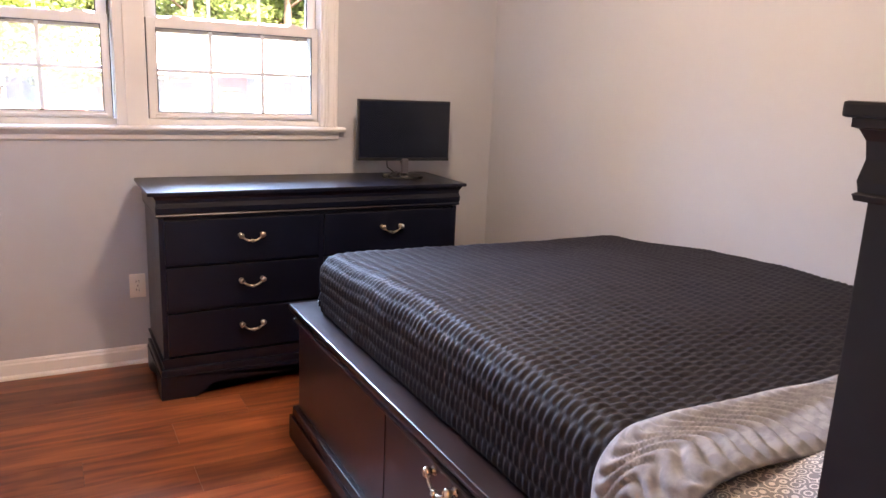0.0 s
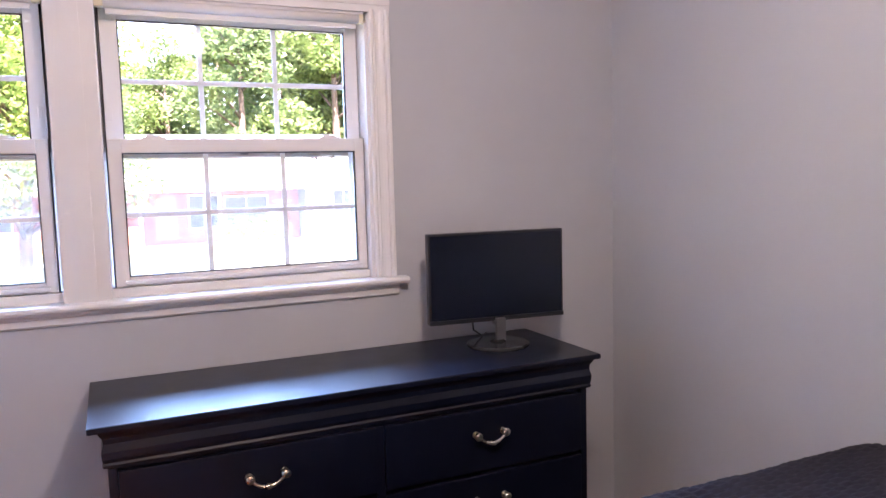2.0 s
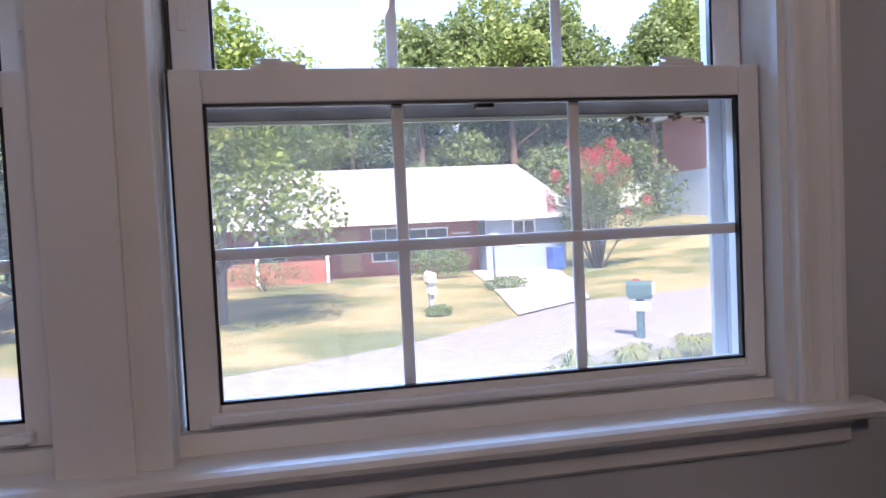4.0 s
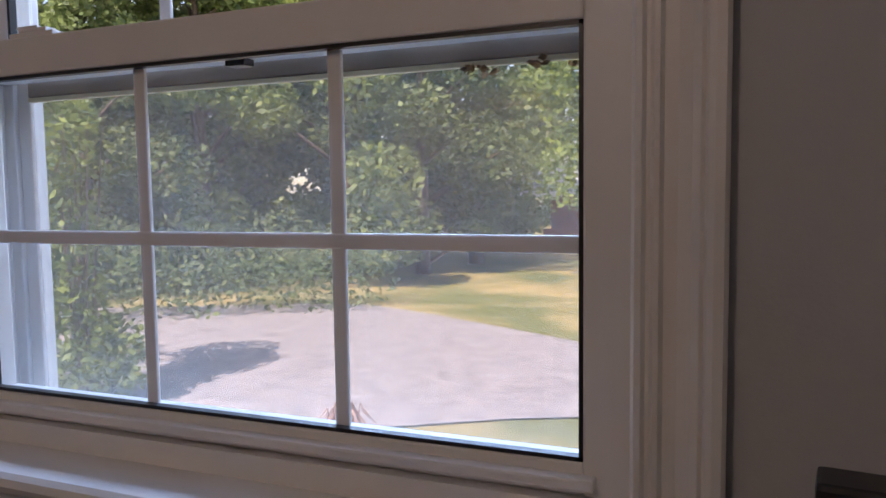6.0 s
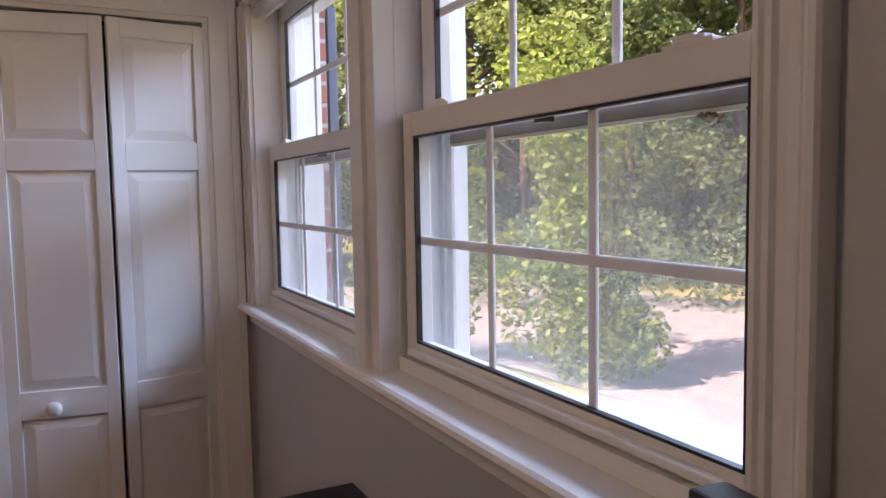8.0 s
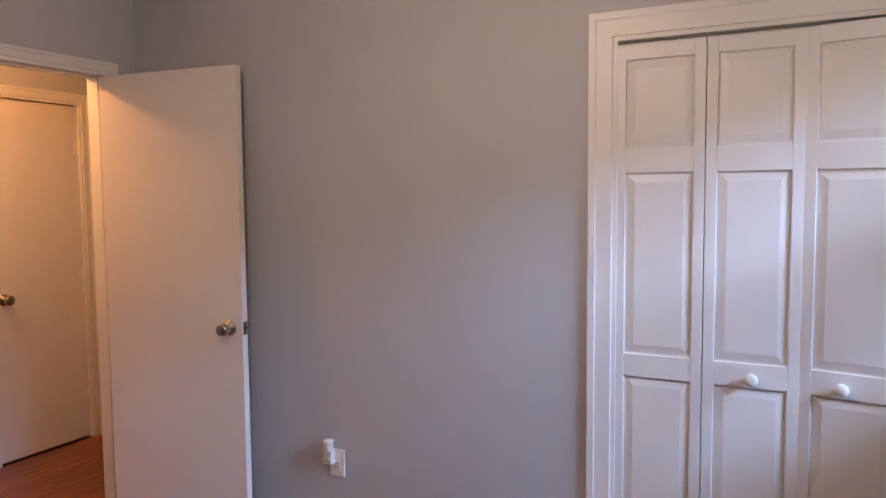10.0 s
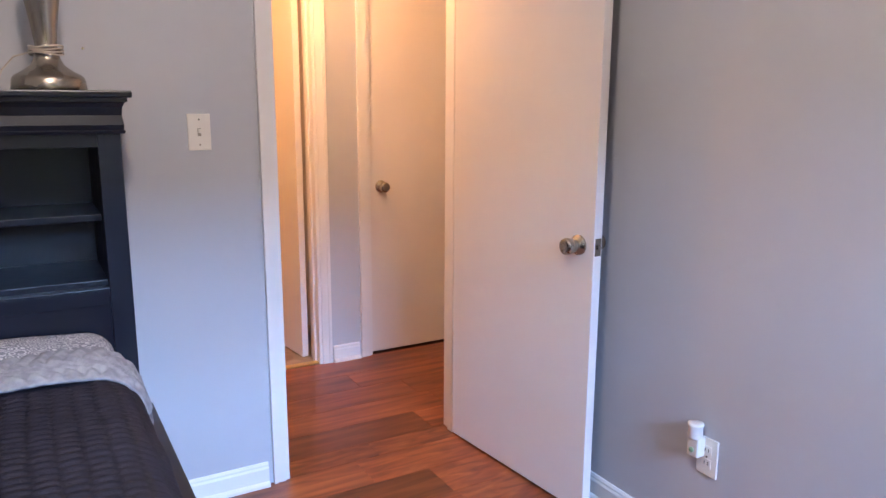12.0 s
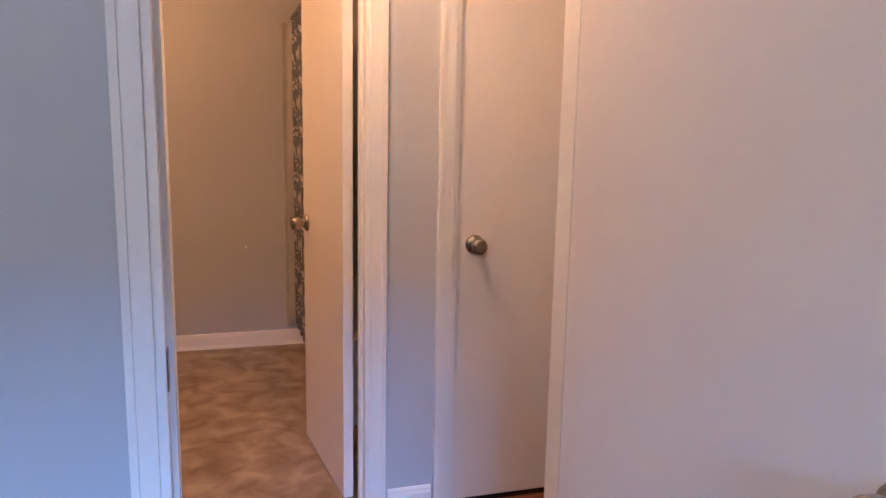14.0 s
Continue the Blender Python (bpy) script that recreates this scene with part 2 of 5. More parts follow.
HWIN = mat("dark_window_glass", (0.05, 0.06, 0.07), 0.12)
HTRIM = mat("house_trim", (0.78, 0.77, 0.75), 0.6)
BARK = mat("bark", (0.13, 0.09, 0.065), 0.95, vary=0.4, scale=9, bump=0.8, bscale=20)


def leaf_mat(name, c1, c2):
    m = bpy.data.materials.new(name)
    m.use_nodes = True
    nt = m.node_tree
    b = nt.nodes["Principled BSDF"]
    g = nt.nodes.new("ShaderNodeNewGeometry")
    ramp = nt.nodes.new("ShaderNodeValToRGB")
    ramp.color_ramp.elements[0].color, ramp.color_ramp.elements[1].color = (*c1, 1), (*c2, 1)
    nt.links.new(g.outputs["Random Per Island"], ramp.inputs["Fac"])
    nt.links.new(ramp.outputs[0], b.inputs["Base Color"])
    b.inputs["Roughness"].default_value = 0.55
    out = nt.nodes["Material Output"]
    tl, mix = nt.nodes.new("ShaderNodeBsdfTranslucent"), nt.nodes.new("ShaderNodeMixShader")
    nt.links.new(ramp.outputs[0], tl.inputs["Color"])
    mix.inputs[0].default_value = 0.48
    nt.links.new(b.outputs[0], mix.inputs[1])
    nt.links.new(tl.outputs[0], mix.inputs[2])
    nt.links.new(mix.outputs[0], out.inputs[0])
    return m


LEAF = leaf_mat("green_leaves", (0.10, 0.16, 0.045), (0.34, 0.42, 0.14))
LEAFD = leaf_mat("dark_leaves", (0.08, 0.13, 0.05), (0.26, 0.34, 0.13))
LEAFB = leaf_mat("ivy_leaves", (0.10, 0.17, 0.035), (0.34, 0.43, 0.10))
BLOOM = leaf_mat("red_blooms", (0.55, 0.03, 0.06), (0.75, 0.10, 0.12))
LILY = leaf_mat("lily_leaves", (0.20, 0.25, 0.06), (0.45, 0.45, 0.14))

# ---------------------------------------------------------------- mesh helpers


def box(bm, x0, x1, y0, y1, z0, z1):
    m = Matrix.Translation(((x0 + x1) / 2, (y0 + y1) / 2, (z0 + z1) / 2)) @ Matrix.Diagonal((abs(x1 - x0), abs(y1 - y0), abs(z1 - z0), 1))
    return bmesh.ops.create_cube(bm, size=1, matrix=m)["verts"]


def boxes(*dims, bevel=0.0, seg=2):
    bm = bmesh.new()
    for d in dims:
        box(bm, *d)
    if bevel:
        bmesh.ops.bevel(bm, geom=bm.edges[:], offset=bevel, segments=seg, affect="EDGES", profile=0.6, clamp_overlap=True)
    return bm


def lathe(profile, seg=28, bm=None, m=None):
    """A turned form from (radius, height) pairs."""
    bm = bm or bmesh.new()
    rings = []
    for r, z in profile:
        rings.append([bm.verts.new((m or Matrix()) @ Vector((r * math.cos(2 * math.pi * k / seg), r * math.sin(2 * math.pi * k / seg), z))) for k in range(seg)])
    for a, b in zip(rings, rings[1:]):
        for k in range(seg):
            bm.faces.new((a[k], a[(k + 1) % seg], b[(k + 1) % seg], b[k]))
    bm.faces.new(rings[0][::-1])
    bm.faces.new(rings[-1])
    return bm


def extrude_profile(pts, x0, x1, bm=None, axis="x"):
    """A moulding: the (depth, height) outline pts drawn out from x0 to x1."""
    bm = bm or bmesh.new()

    def at(u, p):
        return (u, p[0], p[1]) if axis == "x" else (p[0], u, p[1])

    a = [bm.verts.new(at(x0, p)) for p in pts]
    b = [bm.verts.new(at(x1, p)) for p in pts]
    n = len(pts)
    for k in range(n):
        bm.faces.new((a[k], a[(k + 1) % n], b[(k + 1) % n], b[k]))
    bm.faces.new(a[::-1])
    bm.faces.new(b)
    return bm


def tube(points, radius, seg=8, bm=None):
    bm = bm or bmesh.new()
    pts = [Vector(p) for p in points]
    rings = []
    for k, p in enumerate(pts):
        d = (pts[min(k + 1, len(pts) - 1)] - pts[max(k - 1, 0)]).normalized()
        side = d.cross(Vector((0.13, 0.31, 0.94))).normalized()
        up = side.cross(d)
        r = radius[k] if isinstance(radius, (list, tuple)) else radius
        rings.append([bm.verts.new(p + r * (math.cos(2 * math.pi * j / seg) * side + math.sin(2 * math.pi * j / seg) * up)) for j in range(seg)])
    for a, b in zip(rings, rings[1:]):
        for j in range(seg):
            bm.faces.new((a[j], a[(j + 1) % seg], b[(j + 1) % seg], b[j]))
    bm.faces.new(rings[0][::-1])
    bm.faces.new(rings[-1])
    return bm


def to_mesh(name, bm, material, smooth=False):
    bmesh.ops.recalc_face_normals(bm, faces=bm.faces[:])
    me = bpy.data.meshes.new(name)
    bm.to_mesh(me)
    bm.free()
    me.materials.append(material)
    if smooth:
        me.polygons.foreach_set("use_smooth", [True] * len(me.polygons))
    return me


def part(name, bm, material, parent=None, label="", smooth=False):
    ob = new(name, to_mesh(name, bm, material, smooth))
    if parent:
        ob.parent = parent
    if label:
        ob["label"] = label
    return ob


def thing(name, m, label, category, group="", kind=""):
    ob = new(name)
    ob.empty_display_size = 0.1
    ob.matrix_world = m
    return tagged(ob, label, category, group, kind)


def struct(name, bm, material, label="", category="", smooth=False):
    return tagged(part(name, bm, material, smooth=smooth), label, category or name.split("_")[0], kind="structure")


# ---------------------------------------------------------------- the room
W, E, N, S = -2.910, 0.0, 0.0, -3.558
H = 2.44
WT = 0.12                      # partition thickness
HY = -4.648                    # far wall of the hall
BY = -6.745                    # far wall of the bathroom
DX0, DX1, DH = -2.757, -1.993, 2.055   # bedroom doorway
BX0, BX1 = -2.555, -1.929      # bathroom doorway
CX0, CX1 = -3.434, -2.830      # hall closet doorway
CY0, CY1, CH = -1.278, -0.108, 2.012  # closet opening
WX0, WX1, WZ0, WZ1 = -2.830, -1.002, 1.141, 2.047  # window opening
GZ = -1.35                     # ground outside

struct("wall_north", boxes((W - 0.8, WX0, N, 0.16, 0, H), (WX1, E + 0.12, N, 0.16, 0, H), (WX0, WX1, N, 0.16, 0, WZ0 - 0.03), (WX0, WX1, N, 0.16, WZ1, H)), WALL, "grey painted wall with a double window", "wall")
struct("wall_east", boxes((E, E + 0.12, S - WT, N, 0, H)), WALL, "plain light grey painted wall beside the bed", "wall")
struct("wall_south", boxes((W, DX0, S - WT, S, 0, H), (DX1, E, S - WT, S, 0, H), (DX0, DX1, S - WT, S, DH, H)), WALL, "grey painted wall with the bedroom doorway", "wall")
struct("wall_west", boxes((W - WT, W, S - WT, CY0, 0, H), (W - WT, W, CY1, N, 0, H), (W - WT, W, CY0, CY1, CH, H)), WALL, "grey painted wall with a closet opening", "wall")
struct("wall_closet", boxes((W - 0.82, W - 0.7, CY0 - 0.4, N, 0, H), (W - 0.7, W - WT, CY0 - 0.4, CY0 - 0.28, 0, H)), WALL, "plain walls inside the closet", "wall")
struct("wall_hall_south", boxes((-4.0, CX0, HY - WT, HY, 0, H), (CX1, BX0, HY - WT, HY, 0, H), (BX1, 0.5, HY - WT, HY, 0, H), (CX0, CX1, HY - WT, HY, DH, H), (BX0, BX1, HY - WT, HY, DH, H)), WALL, "grey painted hall wall with two doorways", "wall")
struct("wall_hall_west", boxes((-4.12, -4.0, HY - WT, S - WT, 0, H), (-4.0, W - WT, S - WT, S, 0, H)), WALL, "grey wall closing the hall", "wall")
struct("wall_hall_east", boxes((0.5, 0.62, HY - WT, S - WT, 0, H), (E + 0.12, 0.5, S - WT, S, 0, H)), WALL, "grey wall closing the hall", "wall")
# walls added behind the closet door to stop daylight leaking under it
struct("wall_hall_closet", boxes((CX0 - 0.1, CX1 + 0.1, HY - WT - 0.6, HY - WT - 0.5, -0.12, H), (CX0 - 0.1, CX0 - 0.002, HY - WT - 0.5, HY - WT, -0.12, H), (CX1 + 0.002, CX1 + 0.1, HY - WT - 0.5, HY - WT, -0.12, H)), WALL, "plain walls added inside the hall closet against stray daylight", "wall")
struct("wall_bath", boxes((-3.3, -0.9, BY - 0.1, BY, 0, H), (-0.9, -0.8, BY - 0.1, HY - WT, 0, H), (-3.4, -3.3, BY - 0.1, HY - WT - 0.6, 0, H)), WALL, "grey painted bathroom walls", "wall")
struct("ceiling", boxes((W - 0.82, E + 0.12, S - WT, 0.16, H, H + 0.1), (-4.12, 0.62, BY - 0.1, S - WT, H, H + 0.1)), CEIL, "plain white painted ceiling", "ceiling")
# slab added to keep sun off the rooms; short overhang lets sky light in
struct("roof", boxes((-5.0, 1.5, BY - 1, 0.32, H + 0.12, H + 0.2)), ROOF, "plain roof slab added over the rooms to block the sun", "roof")
floor = struct("floor", boxes((W - 0.7, E, S - WT, N, -0.12, -0.006), (-4.0, 0.5, HY, S - WT, -0.12, -0.006), (CX0, CX1, HY - WT - 0.5, HY, -0.12, -0.004)), SUBF, "reddish-brown wood laminate plank floor", "floor")
struct("floor_bath", boxes((-3.3, -0.9, BY, HY - WT, -0.12, 0.0), (BX0, BX1, HY - WT, HY - 0.03, -0.12, 0.0)), VINYLF, "tan stone-look sheet vinyl bathroom floor", "floor")
struct("trim_threshold", boxes((BX0 + 0.002, BX1 - 0.002, HY - 0.045, HY - 0.005, 0.0, 0.008), bevel=0.003), BRASS, "thin brass threshold strip", "trim")

# baseboards with a stepped top
BBP = [(0, 0), (0.014, 0), (0.014, 0.066), (0.010, 0.074), (0.010, 0.080), (0.005, 0.088), (0, 0.088)]
SHOE = [(0.014, 0), (0.028, 0), (0.026, 0.010), (0.020, 0.016), (0.014, 0.018)]


def baseboard(name, a, b, side, axis):
    """Along x at y=side (axis x), or along y at x=side; the sign of the last number is the way into the room."""
    at, way = side
    bm = bmesh.new()
    for prof in (BBP, SHOE):
        extrude_profile([(at + way * d, z) for d, z in prof], a, b, bm, axis)
    return struct(name, bm, TRIM, "white painted wooden baseboard", "baseboard")


baseboard("baseboard_north", W, E, (N, -1), "x")
baseboard("baseboard_east", S, N - 0.03, (E, -1), "y")
baseboard("baseboard_west", S, CY0 - 0.085, (W, 1), "y")
baseboard("baseboard_south", DX1 + 0.062, E - 0.03, (S, 1), "x")
baseboard("baseboard_hall_1", CX1 + 0.062, BX0 - 0.062, (HY, 1), "x")
baseboard("baseboard_hall_2", -4.0, CX0 - 0.062, (HY, 1), "x")
baseboard("baseboard_bath", -3.3, -0.9, (BY, 1), "x")

# ---------------------------------------------------------------- door and window casings


def casing(name, x0, x1, top, y, way, width=0.052, label="white painted door casing with stepped moulding", axis="x", jamb=None, skip=""):
    """Casing boards round an opening in a wall at y (or x); way points into the room."""
    bm = bmesh.new()

    def slab(u0, u1, z0, z1, d0, d1):
        lo, hi = sorted((y + way * d0, y + way * d1))
        if axis == "x":
            box(bm, u0, u1, lo, hi, z0, z1)
        else:
            box(bm, lo, hi, u0, u1, z0, z1)

    steps = ((0.0, 0.70, 0.012), (0.70, 1.0, 0.017))
    for a, b, t in steps:
        top_in, top_out = top + a * width, top + b * width
        if "a" not in skip:
            slab(x0 - b * width, x0 - a * width, 0, top_out, 0, t)
        if "b" not in skip:
            slab(x1 + a * width, x1 + b * width, 0, top_out, 0, t)
        slab(x0 - (a * width if "a" not in skip else 0), x1 + (a * width if "b" not in skip else 0), top_in, top_out, 0, t)
    ob = struct(name, bm, TRIM, label, "trim")
    if jamb:
        bm = bmesh.new()
        d = jamb
        for u0, u1, z0, z1 in ((x0, x0 + 0.016, 0, top), (x1 - 0.016, x1, 0, top), (x0 + 0.016, x1 - 0.016, top - 0.016, top)):
            slab(u0, u1, z0, z1, 0.004, -d - 0.004)
        for u0, u1, z0, z1 in ((x0 + 0.016, x0 + 0.026, 0, top - 0.026), (x1 - 0.026, x1 - 0.016, 0, top - 0.026), (x0 + 0.016, x1 - 0.016, top - 0.026, top - 0.016)):
            slab(u0, u1, z0, z1, -0.042, -0.075)
        struct(name.replace("trim", "trim_jamb"), bm, TRIM, "white painted door jamb with stop", "trim")
    return ob


casing("trim_doorway", DX0, DX1, DH, S, 1, width=0.044, jamb=WT)
casing("trim_doorway_hall", DX0, DX1, DH, S - WT, -1)
casing("trim_hall_closet", CX0, CX1, DH, HY, 1, jamb=WT)
casing("trim_bath", BX0, BX1, DH, HY, 1, jamb=WT)
casing("trim_closet", CY0, CY1, CH, W, 1, width=0.080, axis="y", jamb=WT, label="white painted closet casing with mitred moulding")


def window_casing():
    z0, z1 = WZ0, WZ1
    bm = bmesh.new()
    moulding = [(0.0, 0.012), (0.0, -0.012), (0.003, -0.016), (0.008, -0.017), (0.011, -0.013), (0.014, -0.013), (0.017, -0.017), (0.021, -0.017), (0.024, -0.0115),
                (0.034, -0.0125), (0.044, -0.016), (0.050, -0.020), (0.053, -0.018), (0.055, -0.023), (0.060, -0.026), (0.067, -0.026), (0.070, -0.022), (0.070, 0.012)]
    lower, upper = ([bm.verts.new((-1.010 + x, y, z)) for x, y in moulding] for z in (z0, z1))
    bm.faces.new(lower[::-1])
    bm.faces.new(upper)
    for k in range(len(moulding)):
        n = (k + 1) % len(moulding)
        bm.faces.new((lower[k], lower[n], upper[n], upper[k]))
    bmesh.ops.recalc_face_normals(bm, faces=bm.faces[:])
    for x0, x1, t in ((W + 0.004, W + 0.022, 0.024), (W + 0.022, W + 0.045, 0.019), (W + 0.045, WX0 + 0.012, 0.014)):
        box(bm, x0, x1, -t, 0.012, z0, z1)
    for a, b, t in ((z1 - 0.008, z1 + 0.015, 0.014), (z1 + 0.015, z1 + 0.045, 0.019), (z1 + 0.045, z1 + 0.070, 0.024)):
        box(bm, W + 0.004, -0.935, -t, 0.0, a, b)
    struct("trim_window", bm, TRIM, "white painted window casing with stepped moulding", "trim")
    bm = boxes((-1.978, -1.846, -0.012, 0.034, z0 - 0.006, z1 - 0.008), bevel=0.003)
    box(bm, -1.937, -1.887, -0.022, -0.012, z0, z1 - 0.008)
    struct("trim_mullion", bm, TRIM, "white painted mullion cover between the two windows", "trim")
    # jamb liners
    bm = boxes((WX1 - 0.02, WX1 + 0.012, 0.0, 0.16, z0, z1), (WX0 - 0.012, WX0 + 0.018, 0.0, 0.16, z0, z1), (-1.980, -1.844, 0.03, 0.16, z0, z1), (WX0, WX1, 0.0, 0.16, z1 - 0.016, z1 + 0.004))
    struct("trim_window_jamb", bm, VINYL, "white vinyl window jambs", "trim")
    prof = [(0.05, 1.119), (0.05, 1.142), (-0.044, 1.142), (-0.051, 1.138), (-0.054, 1.1305), (-0.051, 1.123), (-0.044, 1.119)]
    struct("trim_window_stool", extrude_profile(prof, W + 0.002, -0.904), TRIM, "white painted window stool with rounded nose", "sill")
    prof = [(0.0, 1.076), (-0.008, 1.076), (-0.014, 1.082), (-0.014, 1.100), (-0.020, 1.108), (-0.024, 1.119), (0.0, 1.119)]
    struct("trim_window_apron", extrude_profile(prof, W + 0.002, -0.930), TRIM, "white painted moulded window apron", "trim")
    struct("trim_window_sill", boxes((WX0, WX1, 0.028, 0.078, 1.100, 1.169), (WX0, WX1, 0.078, 0.120, 1.090, 1.140), (WX0, WX1, 0.120, 0.20, 1.070, 1.100), (WX0, WX1, 0.20, 0.28, 1.042, 1.066)), VINYL, "white vinyl outer window sill", "sill")


window_casing()


def sash_latch(win, x, z, y):
    bm = boxes((x - 0.035, x + 0.035, y, y + 0.020, z, z + 0.006), (x - 0.022, x + 0.022, y + 0.002, y + 0.018, z + 0.006, z + 0.011), (x - 0.030, x + 0.004, y + 0.006, y + 0.013, z + 0.011, z + 0.015), bevel=0.0015)
    part("tilt_latch", bm, VINYL, win)


def window(name, x0, x1):
    """A double-hung vinyl window: six panes over six, with an outer insect screen on the lower half."""
    win = thing(name, Matrix(), "white vinyl double-hung window with grilles between panes", "window", "pair of windows", "structure")
    g0, g1 = x0 + 0.043, x1 - 0.036
    for nm, zb, gb, gt, zt, y in (("lower_sash", 1.170, 1.200, 1.580, 1.623, 0.040), ("upper_sash", 1.585, 1.618, 1.985, 2.030, 0.082)):
        up = nm == "upper_sash"
        a, b = (g0 + 0.010, g1 - 0.012) if up else (g0, g1)
        bm = boxes((x0 + 0.004, a, y, y + 0.036, zb, zt), (b, x1 - 0.004, y, y + 0.036, zb, zt), (a, b, y, y + 0.036, zb, gb), (a, b, y, y + 0.036, gt, zt), bevel=0.0025)
        sash = part(nm, bm, VINYL, win)
        for u in (x0, x1 - 0.004):
            part("weatherstrip", boxes((u, u + 0.004, y + 0.008, y + 0.030, zb, zt)), PLASTIC, win, "dark pile weatherstrip")
        c = y + 0.003
        bm = bmesh.new()
        for u0, u1, v0, v1 in ((a, b, gb, gb + 0.004), (a, b, gt - 0.004, gt), (a, a + 0.004, gb, gt), (b - 0.004, b, gb, gt)):
            box(bm, u0, u1, y + 0.002, y + 0.012, v0, v1)
        part("gasket", bm, PLASTIC, sash, "black rubber glazing gasket")
        xs = [a + (b - a) * k / 3 for k in range(4)]
        zs = [gb, (gb + gt) / 2, gt]
        for i in range(3):
            for j in range(2):
                bm = boxes((xs[i] + 0.001, xs[i + 1] - 0.001, c + 0.006, c + 0.008, zs[j] + 0.001, zs[j + 1] - 0.001))
                part("pane", bm, GLASS, sash).visible_shadow = False
        for i in (1, 2):
            part("muntin", boxes((xs[i] - 0.008, xs[i] + 0.008, c + 0.010, c + 0.015, gb, gt), bevel=0.002), VINYL, sash)
        part("muntin", boxes((a, b, c + 0.009, c + 0.014, zs[1] - 0.008, zs[1] + 0.008), bevel=0.002), VINYL, sash)
        if not up:
            part("lift_rail", boxes((a - 0.012, b + 0.012, y - 0.014, y + 0.002, 1.178, 1.190), bevel=0.003), VINYL, sash)
    for x in (g0 + 0.095, g1 - 0.085):
        sash_latch(win, x, 1.623, 0.045)
    part("sash_lock", boxes(((g0 + g1) / 2 - 0.012, (g0 + g1) / 2 + 0.012, 0.060, 0.078, 1.572, 1.580), bevel=0.001), PLASTIC, win)
    # vent stops on the upper stiles
    for x in (x0 + 0.020, x1 - 0.020):
        part("vent_stop", boxes((x - 0.006, x + 0.006, 0.079, 0.083, 1.68, 1.72), bevel=0.001), VINYL, win)
    bm = boxes((x0 + 0.012, x0 + 0.034, 0.124, 0.134, 1.122, 1.610), (x1 - 0.034, x1 - 0.012, 0.124, 0.134, 1.122, 1.610), (x0 + 0.034, x1 - 0.034, 0.124, 0.134, 1.122, 1.146), bevel=0.002)
    part("screen_frame", bm, VINYL, win)
    # top rail split off so that its shading can be put into the colour
    part("screen_rail", boxes((x0 + 0.034, x1 - 0.034, 0.122, 0.136, 1.568, 1.592), bevel=0.002), RAILSHADE, win, "top rail of the screen with shade put into its brown colour")
    # added cream strip: the rail's bright lower edge put into colour
    part("screen_lit_lip", boxes((x0 + 0.034, x1 - 0.034, 0.1215, 0.130, 1.562, 1.5675), bevel=0.001), CREAM, win, "cream strip standing in for the bright lower edge of the rail")
    bm = boxes((x0 + 0.034, x1 - 0.034, 0.1285, 0.1292, 1.146, 1.566))
    part("screen_mesh", bm, MESHS, win, "grey insect screen").visible_shadow = False
    bm = boxes((x0 - 0.01, x0 + 0.012, 0.118, 0.155, 1.120, 2.03), (x1 - 0.012, x1 + 0.01, 0.118, 0.155, 1.120, 2.03), bevel=0.003)
    part("window_frame", bm, VINYL, win)
    return win


window("window_1", -1.838, -1.021)
window("window_2", -2.812, -1.987)

# ---------------------------------------------------------------- doors


def knob_set(door, x, z, y, way, material=NICKEL, name="door_knob"):
    """A round knob with its rose; way is the sign of the side it stands out on."""
    turn = pose(x, y, z, -90 if way > 0 else 90)
    prof = [(0.033, 0), (0.033, 0.006), (0.027, 0.010), (0.018, 0.014), (0.017, 0.020), (0.022, 0.028), (0.0255, 0.038), (0.0275, 0.054), (0.025, 0.062), (0.016, 0.065), (0.004, 0.065)]
    return part(name, lathe(prof, 24, m=turn), material, door, "satin nickel round door knob", smooth=True)


def flat_door(name, m, width, label, knobs=(1, -1), hinge_side=None, top=2.035):
    """A smooth slab; local x runs from the hinge to the free edge, local +y is the face that is seen."""
    door = thing(name, m, label, "door", kind="structure")
    part("slab", boxes((0, width, -0.035, 0, 0.012, top), bevel=0.002), DOORP, door)
    for w in knobs:
        knob_set(door, width - 0.065, 0.925, 0.0 if w > 0 else -0.035, w)
    plate = part("latch_plate", boxes((width - 0.001, width + 0.0015, -0.030, -0.005, 0.897, 0.953)), NICKEL, door, "small steel latch plate")
    part("latch_bolt", boxes((width, width + 0.010, -0.023, -0.012, 0.918, 0.932), bevel=0.002), NICKEL, plate)
    if hinge_side:
        for z in (0.28, 1.03, 1.79):
            bm = lathe([(0.007, z - 0.045), (0.007, z + 0.045)], 10, m=pose(-0.004, 0.006 * hinge_side - 0.0, 0))
            box(bm, 0.0, 0.03, 0.0, 0.0018, z - 0.044, z + 0.044)
            part("hinge", bm, IVORY, door)
    return door


ANG = 94.7
flat_door("door_1", pose(-2.722, -3.578, 0, 0, 0, ANG) @ Matrix.Diagonal((1, -1, 1, 1)), 0.755, "open smooth white bedroom door with nickel knob")
flat_door("door_2", pose(CX0 + 0.018, HY - 0.012, 0), CX1 - CX0 - 0.036, "closed smooth white hall closet door", knobs=(1,), hinge_side=1)
BANG = -83.7
flat_door("door_3", pose(-2.486, -4.765, 0, 0, 0, BANG), 0.590, "half-open smooth white bathroom door")
struct("trim_strike", boxes((DX1 - 0.0185, DX1 - 0.0155, S - 0.038, S - 0.012, 0.88, 0.95), bevel=0.001), NICKEL, "worn steel strike plate", "trim")


